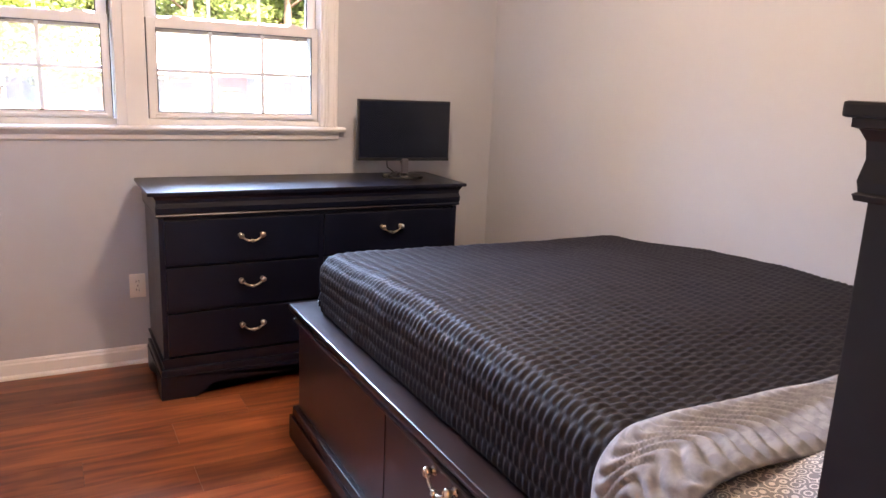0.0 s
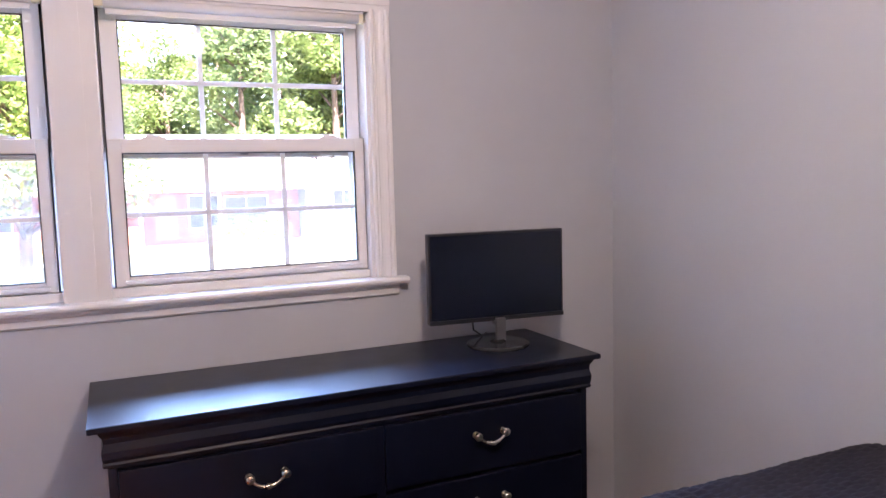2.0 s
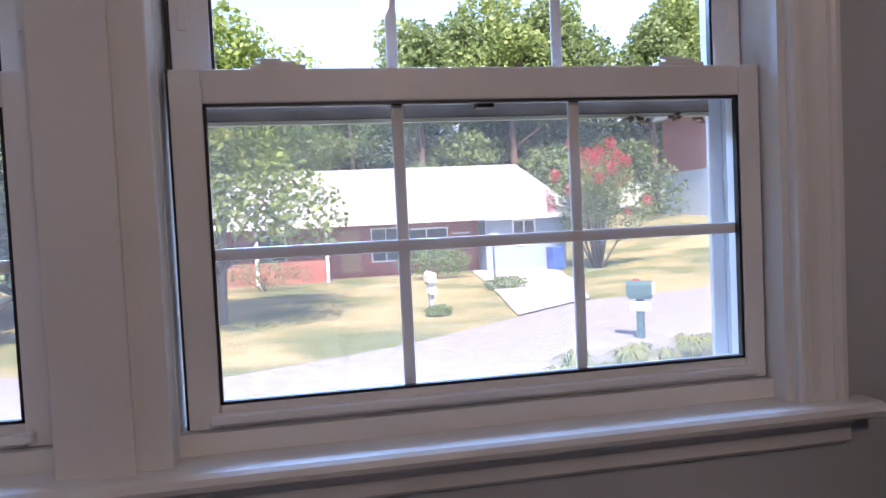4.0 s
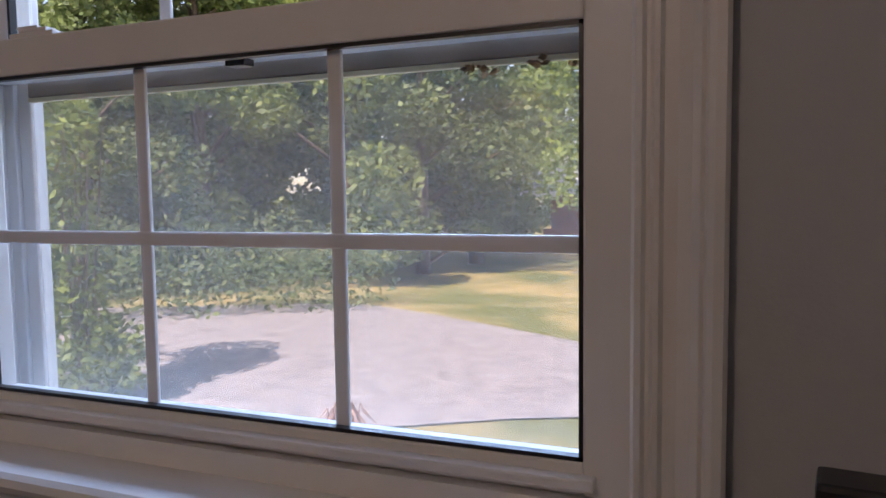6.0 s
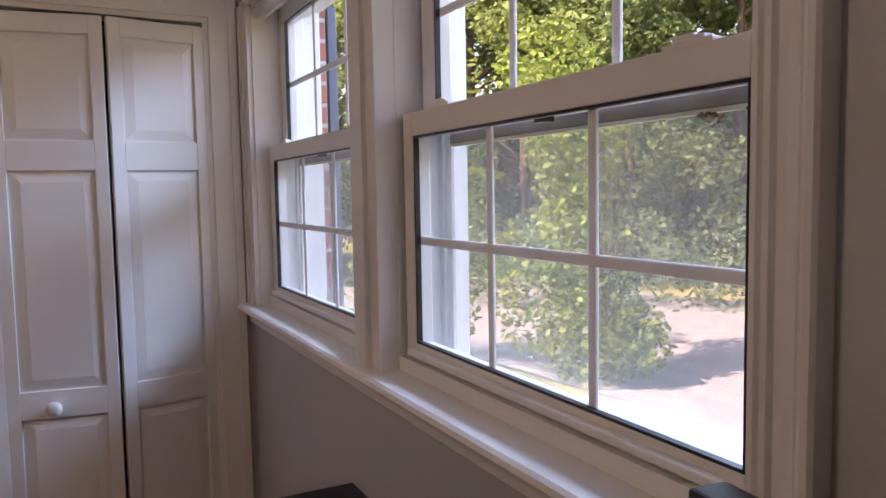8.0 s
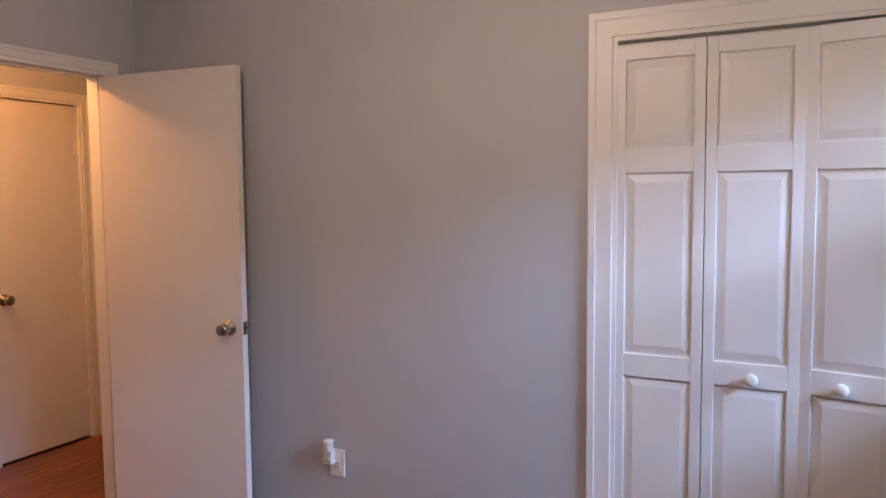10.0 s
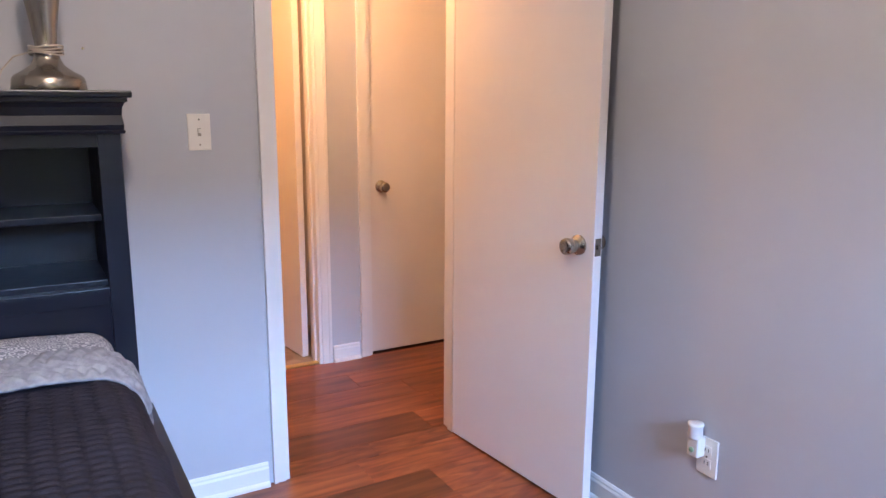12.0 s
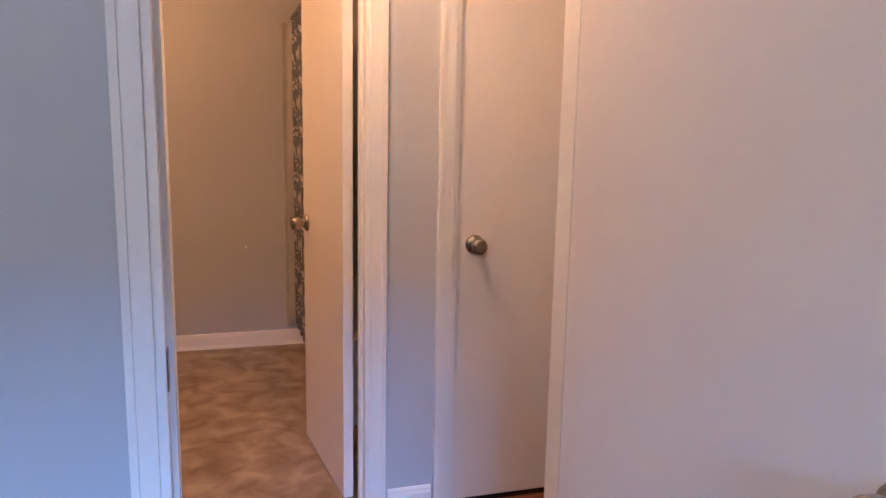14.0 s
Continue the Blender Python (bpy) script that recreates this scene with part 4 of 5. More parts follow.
def cover(name, y0, y1, off, material, label, category, west, foot, res, fn, zlow=0.592, hem=None):
    """A cloth over the mattress from y0 to y1 (bed's own metres): flat on top, rounded over the edges and hanging down the side."""
    r = 0.072 + off
    ax0, ax1, ay1 = MX0 - off, MX1 + 0.052, MY1 + off
    top = MZ1 + off
    drop = top - r - zlow
    arc = r * math.pi / 2
    ax = ay1 - y0 if foot else y1 - y0

    def fold(s, flat):
        """Distance s along the cloth from the low hem up over the edge: how far in, how high, and the way the surface faces."""
        if s < drop:
            return 0.0, zlow + s, 0.0
        if s < drop + arc:
            a = (s - drop) / r
            return r * (1 - math.cos(a)), top - r + r * math.sin(a), a
        return r + s - drop - arc, top, math.pi / 2

    len_u = (drop + arc) + (ax1 - ax0 - r) if west else ax1 - ax0
    len_v = (ay1 - y0 - r) + arc + drop if foot else y1 - y0
    nu, nv = int(len_u / res), int(len_v / res)
    verts, faces = [], []
    for j in range(nv + 1):
        for i in range(nu + 1):
            su, sv = len_u * i / nu, len_v * j / nv
            dx, zx, au = fold(su, 0)
            if foot:
                dy, zy, av = fold(len_v - sv, 0)
                y = ay1 - dy
            else:
                y, zy, av = y0 + sv, top, math.pi / 2
            x = ax0 + dx
            z = min(zx, zy)
            if foot and au < math.pi / 2 and av < math.pi / 2:
                # the corner: fold both roundings together
                z = zlow + max(0.0, (zx - zlow) * (zy - zlow) / (top - zlow))
                k = min(1.0, (top - z) / 0.12)
                x += 0.022 * k
                y -= 0.022 * k
            nx, ny, nz = -math.cos(au), math.cos(av), max(0.05, min(math.sin(au), math.sin(av)))
            ln = math.sqrt(nx * nx + ny * ny + nz * nz)
            h = fn(su, y0 + sv, x, y)
            sag = 0.006 * noise.noise(Vector((x * 2.3, y * 2.3, z * 2.0 + off * 90)))
            if east_drop := max(0.0, (x - MX1) / 0.052):
                z -= 0.014 * east_drop * east_drop
            z += crowned(y) * (0.7 + 0.5 * x / BW) * max(0.0, min(1.0, (z - zlow) / (top - zlow)))
            verts.append((x + nx / ln * (h + sag), y + ny / ln * (h + sag), z + nz / ln * (h + sag)))
    for j in range(nv):
        for i in range(nu):
            a = j * (nu + 1) + i
            faces.append((a, a + 1, a + nu + 2, a + nu + 1))
    me = bpy.data.meshes.new(name)
    me.from_pydata(verts, [], faces)
    me.materials.append(material)
    me.polygons.foreach_set("use_smooth", [True] * len(faces))
    ob = new(name, me)
    ob.matrix_world = BED
    sol = ob.modifiers.new("thickness", "SOLIDIFY")
    sol.thickness, sol.offset = 0.006, -1
    return tagged(ob, label, category)


def quilting(u, v, x, y):
    """Staggered pockets: ripples across narrow channels, each channel half a step off the next."""
    u += 0.006 * noise.noise(Vector((u * 6, v * 6, 4.1)))
    k = math.floor(u / 0.040)
    across = math.sin(math.pi * (u / 0.040 - k))
    ripple = 0.5 + 0.5 * math.cos(2 * math.pi * (v / 0.0245 + 0.5 * (k % 2) + 0.22 * noise.noise(Vector((u * 8, v * 8, 0.3)))))
    return 0.0068 * (0.25 + 0.75 * across ** 0.6) * ripple ** 0.8 + 0.004 * noise.noise(Vector((u * 11, v * 11, 1.7)))


def soft_folds(u, v, x, y):
    """Ruched waves running slantwise over the cloth."""
    a = math.sin(math.pi * ((u + 0.5 * v) / 0.036 + 0.9 * math.sin(v * 34 + 2.5 * noise.noise(Vector((u * 5, v * 5, 2.0))))))
    edge = max(0.0, min(1.0, (v - 0.232) / 0.018, (0.440 - v) / 0.018))
    return 0.013 * edge * abs(a) ** 0.8 + 0.008 * noise.noise(Vector((u * 7, v * 11, 5.0)))


def sheet_folds(u, v, x, y):
    return 0.008 * noise.noise(Vector((u * 6, v * 9, 8.0))) + 0.028 * max(0.0, 1 - abs(y - 0.14) / 0.16) * min(1.0, max(0.0, (x - MX0 - 0.06) / 0.25))


cover("quilt", 0.390, 0, 0.010, QUILT, "charcoal quilted bedspread smoothed over the mattress", "quilt", True, True, 0.0054, quilting)
cover("folded_blanket", 0.230, 0.442, 0.022, GREYQ, "light grey quilted blanket folded back over the bedspread", "blanket", True, False, 0.0055, soft_folds, 0.598)
cover("bed_sheet", 0.012, 0.300, 0.004, SHEET, "pale sheet printed with grey linked rings", "bed sheet", True, False, 0.012, sheet_folds)
mt = part("mattress", boxes((MX0 + 0.01, MX1, MY0, MY1 - 0.03, MZ0, MZ1 - 0.040), bevel=0.05, seg=4), SHEET)
mt.matrix_world = BED
tagged(mt, "soft mattress in pale bedding on the storage bed", "mattress")


def table_lamp():
    l = thing("table_lamp", pose(-1.335, -3.318, 1.397), "brushed nickel baluster table lamp with dark shade", "lamp")
    prof = [(0.088, 0.0), (0.090, 0.004), (0.086, 0.030), (0.080, 0.038), (0.058, 0.050), (0.040, 0.064), (0.032, 0.080), (0.030, 0.090), (0.036, 0.094), (0.036, 0.101), (0.028, 0.106), (0.026, 0.114),
            (0.030, 0.150), (0.037, 0.200), (0.046, 0.255), (0.050, 0.285), (0.049, 0.302), (0.040, 0.318), (0.024, 0.328), (0.022, 0.336), (0.048, 0.346), (0.064, 0.356), (0.067, 0.364), (0.060, 0.366), (0.034, 0.370),
            (0.030, 0.380), (0.044, 0.386), (0.057, 0.394), (0.059, 0.402), (0.050, 0.404), (0.020, 0.408), (0.016, 0.414), (0.015, 0.470)]
    part("stem", lathe(prof, 40), NICKEL, l, smooth=True)
    bm = bmesh.new()
    for k, (r, z) in enumerate(((0.040, 0.092), (0.041, 0.098), (0.039, 0.104), (0.040, 0.110))):
        tube([(r * math.cos(a), r * math.sin(a), z + 0.003 * math.sin(a * 2 + k)) for a in [j * math.pi / 10 for j in range(21)]], 0.0022, 6, bm)
    tube([(0.04, -0.01, 0.095), (0.075, -0.03, 0.085), (0.105, -0.04, 0.050), (0.118, -0.05, 0.012), (0.13, -0.09, 0.003), (0.14, -0.15, 0.003)], 0.0022, 6, bm)
    part("cord", bm, CORD, l, "translucent cord coiled round the stem", smooth=True)
    bm = bmesh.new()
    seg = 48
    rings = [[bm.verts.new((r * math.cos(2 * math.pi * k / seg), r * math.sin(2 * math.pi * k / seg), z)) for k in range(seg)] for r, z in ((0.136, 0.444), (0.096, 0.665), (0.093, 0.665), (0.133, 0.444))]
    for a, c in zip(rings, rings[1:] + rings[:1]):
        for k in range(seg):
            bm.faces.new((a[k], a[(k + 1) % seg], c[(k + 1) % seg], c[k]))
    part("shade", bm, SHADE, l, "dark charcoal cloth drum shade", smooth=False)
    part("socket", lathe([(0.017, 0.465), (0.017, 0.52)], 16), CREAM, l)


table_lamp()

# ---------------------------------------------------------------- bathroom curtain
CURTX = -2.515


def fold(y):
    """How far the cloth swings out at one place along the rod."""
    return CURTX + 0.014 * math.sin((y + 5.5) * 50)


bm = bmesh.new()
n, rows = 90, []
for z in (0.16, 1.0, 1.86):
    rows.append([bm.verts.new((fold(-5.50 - 1.20 * k / n), -5.50 - 1.20 * k / n, z)) for k in range(n + 1)])
for a, b in zip(rows, rows[1:]):
    for k in range(n):
        bm.faces.new((a[k], a[k + 1], b[k + 1], b[k]))
bmesh.ops.solidify(bm, geom=bm.faces[:], thickness=0.003)
cur = thing("shower_curtain", Matrix(), "grey shower curtain printed with pale leaf sprays", "shower curtain")
bmesh.ops.recalc_face_normals(bm, faces=bm.faces[:])
part("curtain", bm, CURT, cur)
# printed sprays: leaves fanned round a foot, each leaf a thin lens of paint
bm = bmesh.new()
prng = random.Random(11)
for i in range(10):
    for j in range(13):
        cy, cz = -5.56 - 0.118 * i - 0.05 * (j % 2), 0.24 + 0.125 * j
        count, size, spin = (7, 0.098, -1.3) if (i + j) % 2 else (6, 0.045, prng.uniform(-3, 3))
        for k in range(count):
            a = spin + k * (2.6 / (count - 1) if count == 7 else 2 * math.pi / count) + math.pi / 2 - (0 if count == 7 else 0.4)
            dy, dz = math.cos(a), math.sin(a)
            ring = []
            for u, w in ((0.18, 0.0), (0.62, 0.14), (1.0, 0.0), (0.62, -0.14)):
                y, z = cy + size * (dy * u - dz * w), cz + size * (dz * u + dy * w)
                ring.append(bm.verts.new((fold(y) + 0.0045, y, z)))
            bm.faces.new(ring)
part("print", bm, PRINT, cur, "pale printed leaf sprays")
bm = bmesh.new()
rows = []
for z in (0.12, 1.87):
    rows.append([bm.verts.new((CURTX - 0.004 + 0.066 * k / 8, -6.712 + 0.004 * math.sin(k), z)) for k in range(9)])
for k in range(8):
    bm.faces.new((rows[0][k], rows[0][k + 1], rows[1][k + 1], rows[1][k]))
bmesh.ops.solidify(bm, geom=bm.faces[:], thickness=0.003)
bmesh.ops.recalc_face_normals(bm, faces=bm.faces[:])
part("liner", bm, LINER, cur, "white plastic liner edge")
part("rod", tube([(CURTX - 0.005, -5.4, 1.90), (CURTX - 0.005, BY, 1.90)], 0.012, 12), NICKEL, cur, "steel curtain rod", smooth=True)
tub = thing("bathtub", pose(-2.98, -6.1, 0), "white bathtub behind the shower curtain", "bathtub")
part("apron", boxes((0.36, 0.40, -0.62, 0.70, 0, 0.40), (-0.30, 0.36, -0.62, -0.58, 0, 0.40), (-0.30, 0.36, 0.66, 0.70, 0, 0.40), (-0.30, 0.36, -0.58, 0.66, 0, 0.08), bevel=0.01), LINER, tub)

# ---------------------------------------------------------------- outside


def ground_z(x, y):
    rise = max(0.0, min(1.0, (x - 13) / 10)) * max(0.0, min(1.0, (y - 22) / 18))
    hill = max(0.0, min(1.0, (y - 40) / 40))
    fall = max(0.0, min(1.0, (3.5 - y) / 3.0))
    return GZ + 1.75 * rise + 1.0 * hill + 0.25 * fall


def sheet(name, xs, ys, lift, material, label, category, inside=None):
    bm = bmesh.new()
    grid = {}
    for i, x in enumerate(xs):
        for j, y in enumerate(ys):
            grid[i, j] = bm.verts.new((x, y, ground_z(x, y) + lift))
    for i in range(len(xs) - 1):
        for j in range(len(ys) - 1):
            bm.faces.new((grid[i, j], grid[i + 1, j], grid[i + 1, j + 1], grid[i, j + 1]))
    return struct(name, bm, material, label, category, smooth=True)


xs = [-600, -200, -90] + [-60 + 3 * k for k in range(41)] + [90, 200, 600]
ys = [-600, -120, -30, -8, 0.3, 2] + [4 + 3 * k for k in range(28)] + [120, 250, 700]
sheet("ground", xs, ys, 0, LAWN, "dry patchy lawn in summer", "lawn")


def strip(name, near, far, lift, material, label, category):
    """A paved surface between a near and a far edge, each a line of (x, y) corners."""
    def along(line, u):
        d = [0.0]
        for p, q in zip(line, line[1:]):
            d.append(d[-1] + math.hypot(q[0] - p[0], q[1] - p[1]))
        s = u * d[-1]
        for k in range(len(line) - 1):
            if s <= d[k + 1] + 1e-9:
                f = (s - d[k]) / (d[k + 1] - d[k])
                return [line[k][c] + f * (line[k + 1][c] - line[k][c]) for c in (0, 1)]
        return line[-1]
    bm = bmesh.new()
    n, m = 40, 6
    rows = []
    for i in range(n + 1):
        a, b = along(near, i / n), along(far, i / n)
        row = []
        for j in range(m + 1):
            x, y = (a[c] + (b[c] - a[c]) * j / m for c in (0, 1))
            row.append(bm.verts.new((x, y, ground_z(x, y) + lift)))
        rows.append(row)
    for i in range(n):
        for j in range(m):
            bm.faces.new((rows[i][j], rows[i + 1][j], rows[i + 1][j + 1], rows[i][j + 1]))
    return struct(name, bm, material, label, category, smooth=True)


strip("road", [(-40, 3.0), (-20, 4.6), (-7.8, 6.0), (-5.9, 6.15), (-4.55, 7.4), (0, 9.4), (3, 10.8), (7, 12.6), (14, 16.0), (40, 20)], [(-40, 9), (-25, 11), (-15.2, 13.2), (-10, 15.8), (-7.2, 14.6), (-3.5, 12.6), (0.65, 14.9), (6.4, 19.9), (14, 21.8), (40, 25)], 0.03, ASPH, "pale sunlit asphalt road with a wide bend", "road")
strip("pavement_driveway", [(7.0, 20.5), (8.6, 26.0), (10.6, 34.0)], [(3.9, 17.9), (5.3, 26.0), (6.4, 34.0)], 0.05, CONC, "pale concrete driveway", "driveway")
strip("pavement_near_drive", [(-8.5, 2.0), (-8.4, 5.8)], [(-5.2, 2.0), (-4.8, 6.6)], 0.05, CONC, "pale concrete driveway apron", "driveway")

# brick skin of the own house beside the windows
skin = struct("wall_brick_skin", boxes((W - 0.9, WX0 - 0.052, 0.16, 0.252, GZ, H + 0.1), (WX1 + 0.05, 1.4, 0.16, 0.252, GZ, H + 0.1), (WX0 - 0.052, WX1 + 0.05, 0.16, 0.252, GZ, 1.04), (WX0 - 0.052, WX1 + 0.05, 0.16, 0.252, WZ1 + 0.05, H + 0.1)), MORTAR, "red brick outer wall with pale mortar", "wall")
bmould = boxes((WX0 - 0.050, WX0 + 0.004, 0.16, 0.215, 1.120, WZ1 + 0.05), (WX1 - 0.004, WX1 + 0.048, 0.16, 0.215, 1.120, WZ1 + 0.05), (WX0 - 0.05, WX1 + 0.048, 0.16, 0.215, WZ1 - 0.01, WZ1 + 0.05), (-1.967, -1.857, 0.156, 0.19, 1.120, WZ1), bevel=0.003)
struct("trim_brick_mould", bmould, VINYL, "white outer brick moulding", "trim")


def shutter(x0, x1):
    s = thing("window_shutter", pose((x0 + x1) / 2, 0.264, 1.10), "slate blue louvred shutter on the brick wall", "shutter", "window shutters")
    h = (x1 - x0) / 2
    part("stile", boxes((-h, -h + 0.05, 0, 0.03, 0, 0.98), bevel=0.003), SHUT, s)
    part("stile", boxes((h - 0.05, h, 0, 0.03, 0, 0.98), bevel=0.003), SHUT, s)
    for z in (0.0, 0.90):
        part("rail", boxes((-h + 0.05, h - 0.05, 0, 0.028, z, z + 0.08), bevel=0.003), SHUT, s)
    bm = bmesh.new()
    for k in range(20):
        z = 0.09 + 0.040 * k
        extrude_profile([(0.004, z), (0.024, z + 0.012), (0.024, z + 0.018), (0.004, z + 0.034)], -h + 0.05, h - 0.05, bm)
    part("louvre", bm, SHUT, s)


shutter(W - 0.42, WX0 - 0.062)
shutter(WX1 + 0.06, WX1 + 0.42)

# ---------------------------------------------------------------- plants


def leaves(bm_verts, faces, centre, spread, count, size, rng, flat=1.0):
    """Small leaf blades scattered in a clump."""
    for _ in range(count):
        while True:
            p = Vector((rng.uniform(-1, 1), rng.uniform(-1, 1), rng.uniform(-1, 1)))
            if 0.25 < p.length < 1:
                break
        c = Vector(centre) + Vector((p.x * spread[0], p.y * spread[1], p.z * spread[2]))
        d = Vector((rng.gauss(0, 1), rng.gauss(0, 1), rng.gauss(0, 0.6) - 0.2)).normalized()
        s = d.cross(Vector((rng.gauss(0, 1), rng.gauss(0, 1), rng.gauss(0, 1)))).normalized()
        ln = size * rng.uniform(0.6, 1.4)
        k = len(bm_verts)
        bm_verts += [c - d * ln * 0.5, c + s * ln * 0.28, c + d * ln * 0.5, c - s * ln * 0.28]
        faces.append((k, k + 1, k + 2, k + 3))


def leaf_mesh(name, clumps, material, parent=None, label="", seed=1):
    rng = random.Random(seed)
    v, f = [], []
    for c, sp, n, size in clumps:
        leaves(v, f, c, sp, n, size, rng)
    me = bpy.data.meshes.new(name)
    me.from_pydata(v, [], f)
    me.materials.append(material)
    ob = new(name, me)
    if parent:
        ob.parent = parent
    if label:
        ob["label"] = label
    return ob


def tree(m, height, radius, low, label, material, seed, leaf=0.22, count=5200, group="", lean=0.0):
    rng = random.Random(seed)
    t = thing("tree", m, label, "tree", group)
    pts = [(0, 0, -0.3), (lean * 0.3, 0.05, height * 0.25), (lean * 0.7, -0.05, height * 0.5), (lean, 0, height * 0.82)]
    bm = tube(pts, [height * 0.026, height * 0.020, height * 0.014, height * 0.005], 9)
    clumps = []
    for k in range(20):
        a, u = rng.uniform(0, 6.28), rng.uniform(0, 1)
        z = low + (height - low) * (0.06 + 0.88 * u)
        r = radius * (0.35 + 0.75 * math.sin(math.pi * min(1.0, 0.18 + 0.82 * u) ** 0.8)) * rng.uniform(0.4, 0.85)
        c = (lean * z / height + r * math.cos(a), r * math.sin(a), z)
        tube([(lean * 0.6 * z / height, 0, max(0.3, z - r * 0.6 - 0.2)), (c[0] * 0.6, c[1] * 0.6, z - 0.2 * r), c], [height * 0.008, height * 0.005, height * 0.002], 5, bm)
        s = radius * rng.uniform(0.28, 0.5)
        clumps.append((c, (s, s, s * 0.72), count // 20, leaf))
    clumps.append(((lean, 0, height - 0.1 * radius), (radius * 0.35, radius * 0.35, radius * 0.4), count // 16, leaf))
    part("trunk", bm, BARK, t, smooth=True)
    leaf_mesh("crown", clumps, material, t, seed=seed + 7)
    return t


def at(x, y, turn=0.0, grow=1.0, lift=0.0):
    return pose(x, y, ground_z(x, y) + lift, 0, 0, turn) @ Matrix.Scale(grow, 4)


WOOD = "woods behind the street"
t1 = tree(at(-16.5, 18.0), 11.5, 3.6, 0.6, "tall leafy green tree at the woods' edge", LEAF, 3, 0.27, 12000, WOOD)
t2 = tree(at(-21.0, 17.0), 13.0, 4.0, 0.8, "tall dark green tree in the woods", LEAFD, 11, 0.28, 12000, WOOD)
t3 = tree(at(-15.0, 57.0), 17.0, 5.6, 2.5, "tall distant green tree behind the house", LEAF, 21, 0.42, 13000, WOOD)
t4 = tree(at(8.0, 56.0), 16.0, 5.2, 2.0, "tall distant dark green tree behind the house", LEAFD, 31, 0.42, 13000, WOOD)
rng = random.Random(5)
for src, spots in (
    (t1, [(-12.8, 20.5, 0.95), (-21.5, 13.5, 0.9), (-25.5, 9.5, 1.0), (-10.5, 26.5, 1.1), (-18.0, 23.0, 1.15), (-30, 15, 1.2), (-24, 5.0, 0.8)]),
    (t2, [(-14.2, 24.0, 1.1), (-17.8, 14.8, 0.7), (-26.0, 14.0, 1.05), (-11.0, 22.5, 0.8), (-30.5, 8.0, 1.0), (-22.0, 26.0, 1.2), (-28, 21, 1.2), (-32, 2, 1.0)]),
    (t3, [(-3.0, 72.0, 0.8), (9.0, 74.0, 1.2), (17.5, 72.0, 1.3), (27.0, 76.0, 1.3), (-17.0, 70.0, 1.3), (1.0, 68.0, 0.7), (3.0, 62.0, 0.8), (16.0, 58.0, 1.05), (24.0, 66.0, 1.0), (-6.0, 60.0, 0.7), (33.0, 62.0, 1.1), (-20.0, 48.0, 1.0), (42, 58, 1.1)]),
    (t4, [(-1.5, 55.0, 0.55), (20.0, 60.0, 1.1), (13.0, 64.0, 1.15), (28.0, 57.0, 0.95), (-10.0, 64.0, 0.9), (-19.0, 40.0, 0.9), (38.0, 70.0, 1.3), (-26, 34, 1.0)]),
):
    for x, y, g in spots:
        copy_thing(src, at(x, y, rng.uniform(0, 360), 1.0)).scale = (g, g, g)

# thicket that closes the view under the crowns
v = []
for k in range(44):
    a = -68 + 1.0 * k
    r = 21.5 + 3.5 * math.sin(k * 2.1)
    x, y = -0.7 + r * math.sin(radians(a)), -0.5 + r * math.cos(radians(a))
    if y > 8.5 and a < -27:
        v.append(((x, y, GZ + 0.9 + 0.4 * math.sin(k)), (1.3, 1.3, 1.2), 420, 0.16))
tagged(leaf_mesh("thicket", v, LEAFD, seed=77), "dense dark green undergrowth along the road", "shrubs", kind="stuff")
v = [((-24 + 2.2 * k, 50 + 3 * math.sin(k * 1.7), ground_z(-24 + 2.2 * k, 50) + 2.0 + math.sin(k * 1.3)), (2.2, 1.8, 2.6), 420, 0.34) for k in range(32)]
v += [((-24 + 2.0 * k, 66 + 4 * math.sin(k * 2.7), ground_z(-24 + 2 * k, 66) + 6.5 + 2.2 * math.sin(k * 1.9)), (2.8, 2.0, 4.0), 520, 0.5) for k in range(40)]
tagged(leaf_mesh("far_thicket", v, LEAFD, seed=78), "dark green woodland undergrowth behind the house", "shrubs", kind="stuff")

near = tree(at(-4.0, 20.5), 8.0, 3.5, 1.9, "leafy shade tree on the front lawn", LEAFB, 41, 0.19, 14000, lean=0.4)


def shrub(name, m, clumps, label, material, category="shrub", seed=3):
    s = thing(name, m, label, category)
    bm = bmesh.new()
    rng = random.Random(seed)
    top = max(c[0][2] for c in clumps)
    for k in range(9):
        a = rng.uniform(0, 6.28)
        r = rng.uniform(0.1, 0.5) * clumps[0][1][0]
        tube([(0.05 * math.cos(a), 0.05 * math.sin(a), -0.1), (r * 0.5 * math.cos(a), r * 0.5 * math.sin(a), top * 0.4), (r * math.cos(a), r * math.sin(a), top * 0.85)], [0.03, 0.02, 0.006], 5, bm)
    part("stems", bm, BARK, s)
    leaf_mesh("foliage", clumps, material, s, seed=seed)
    return s


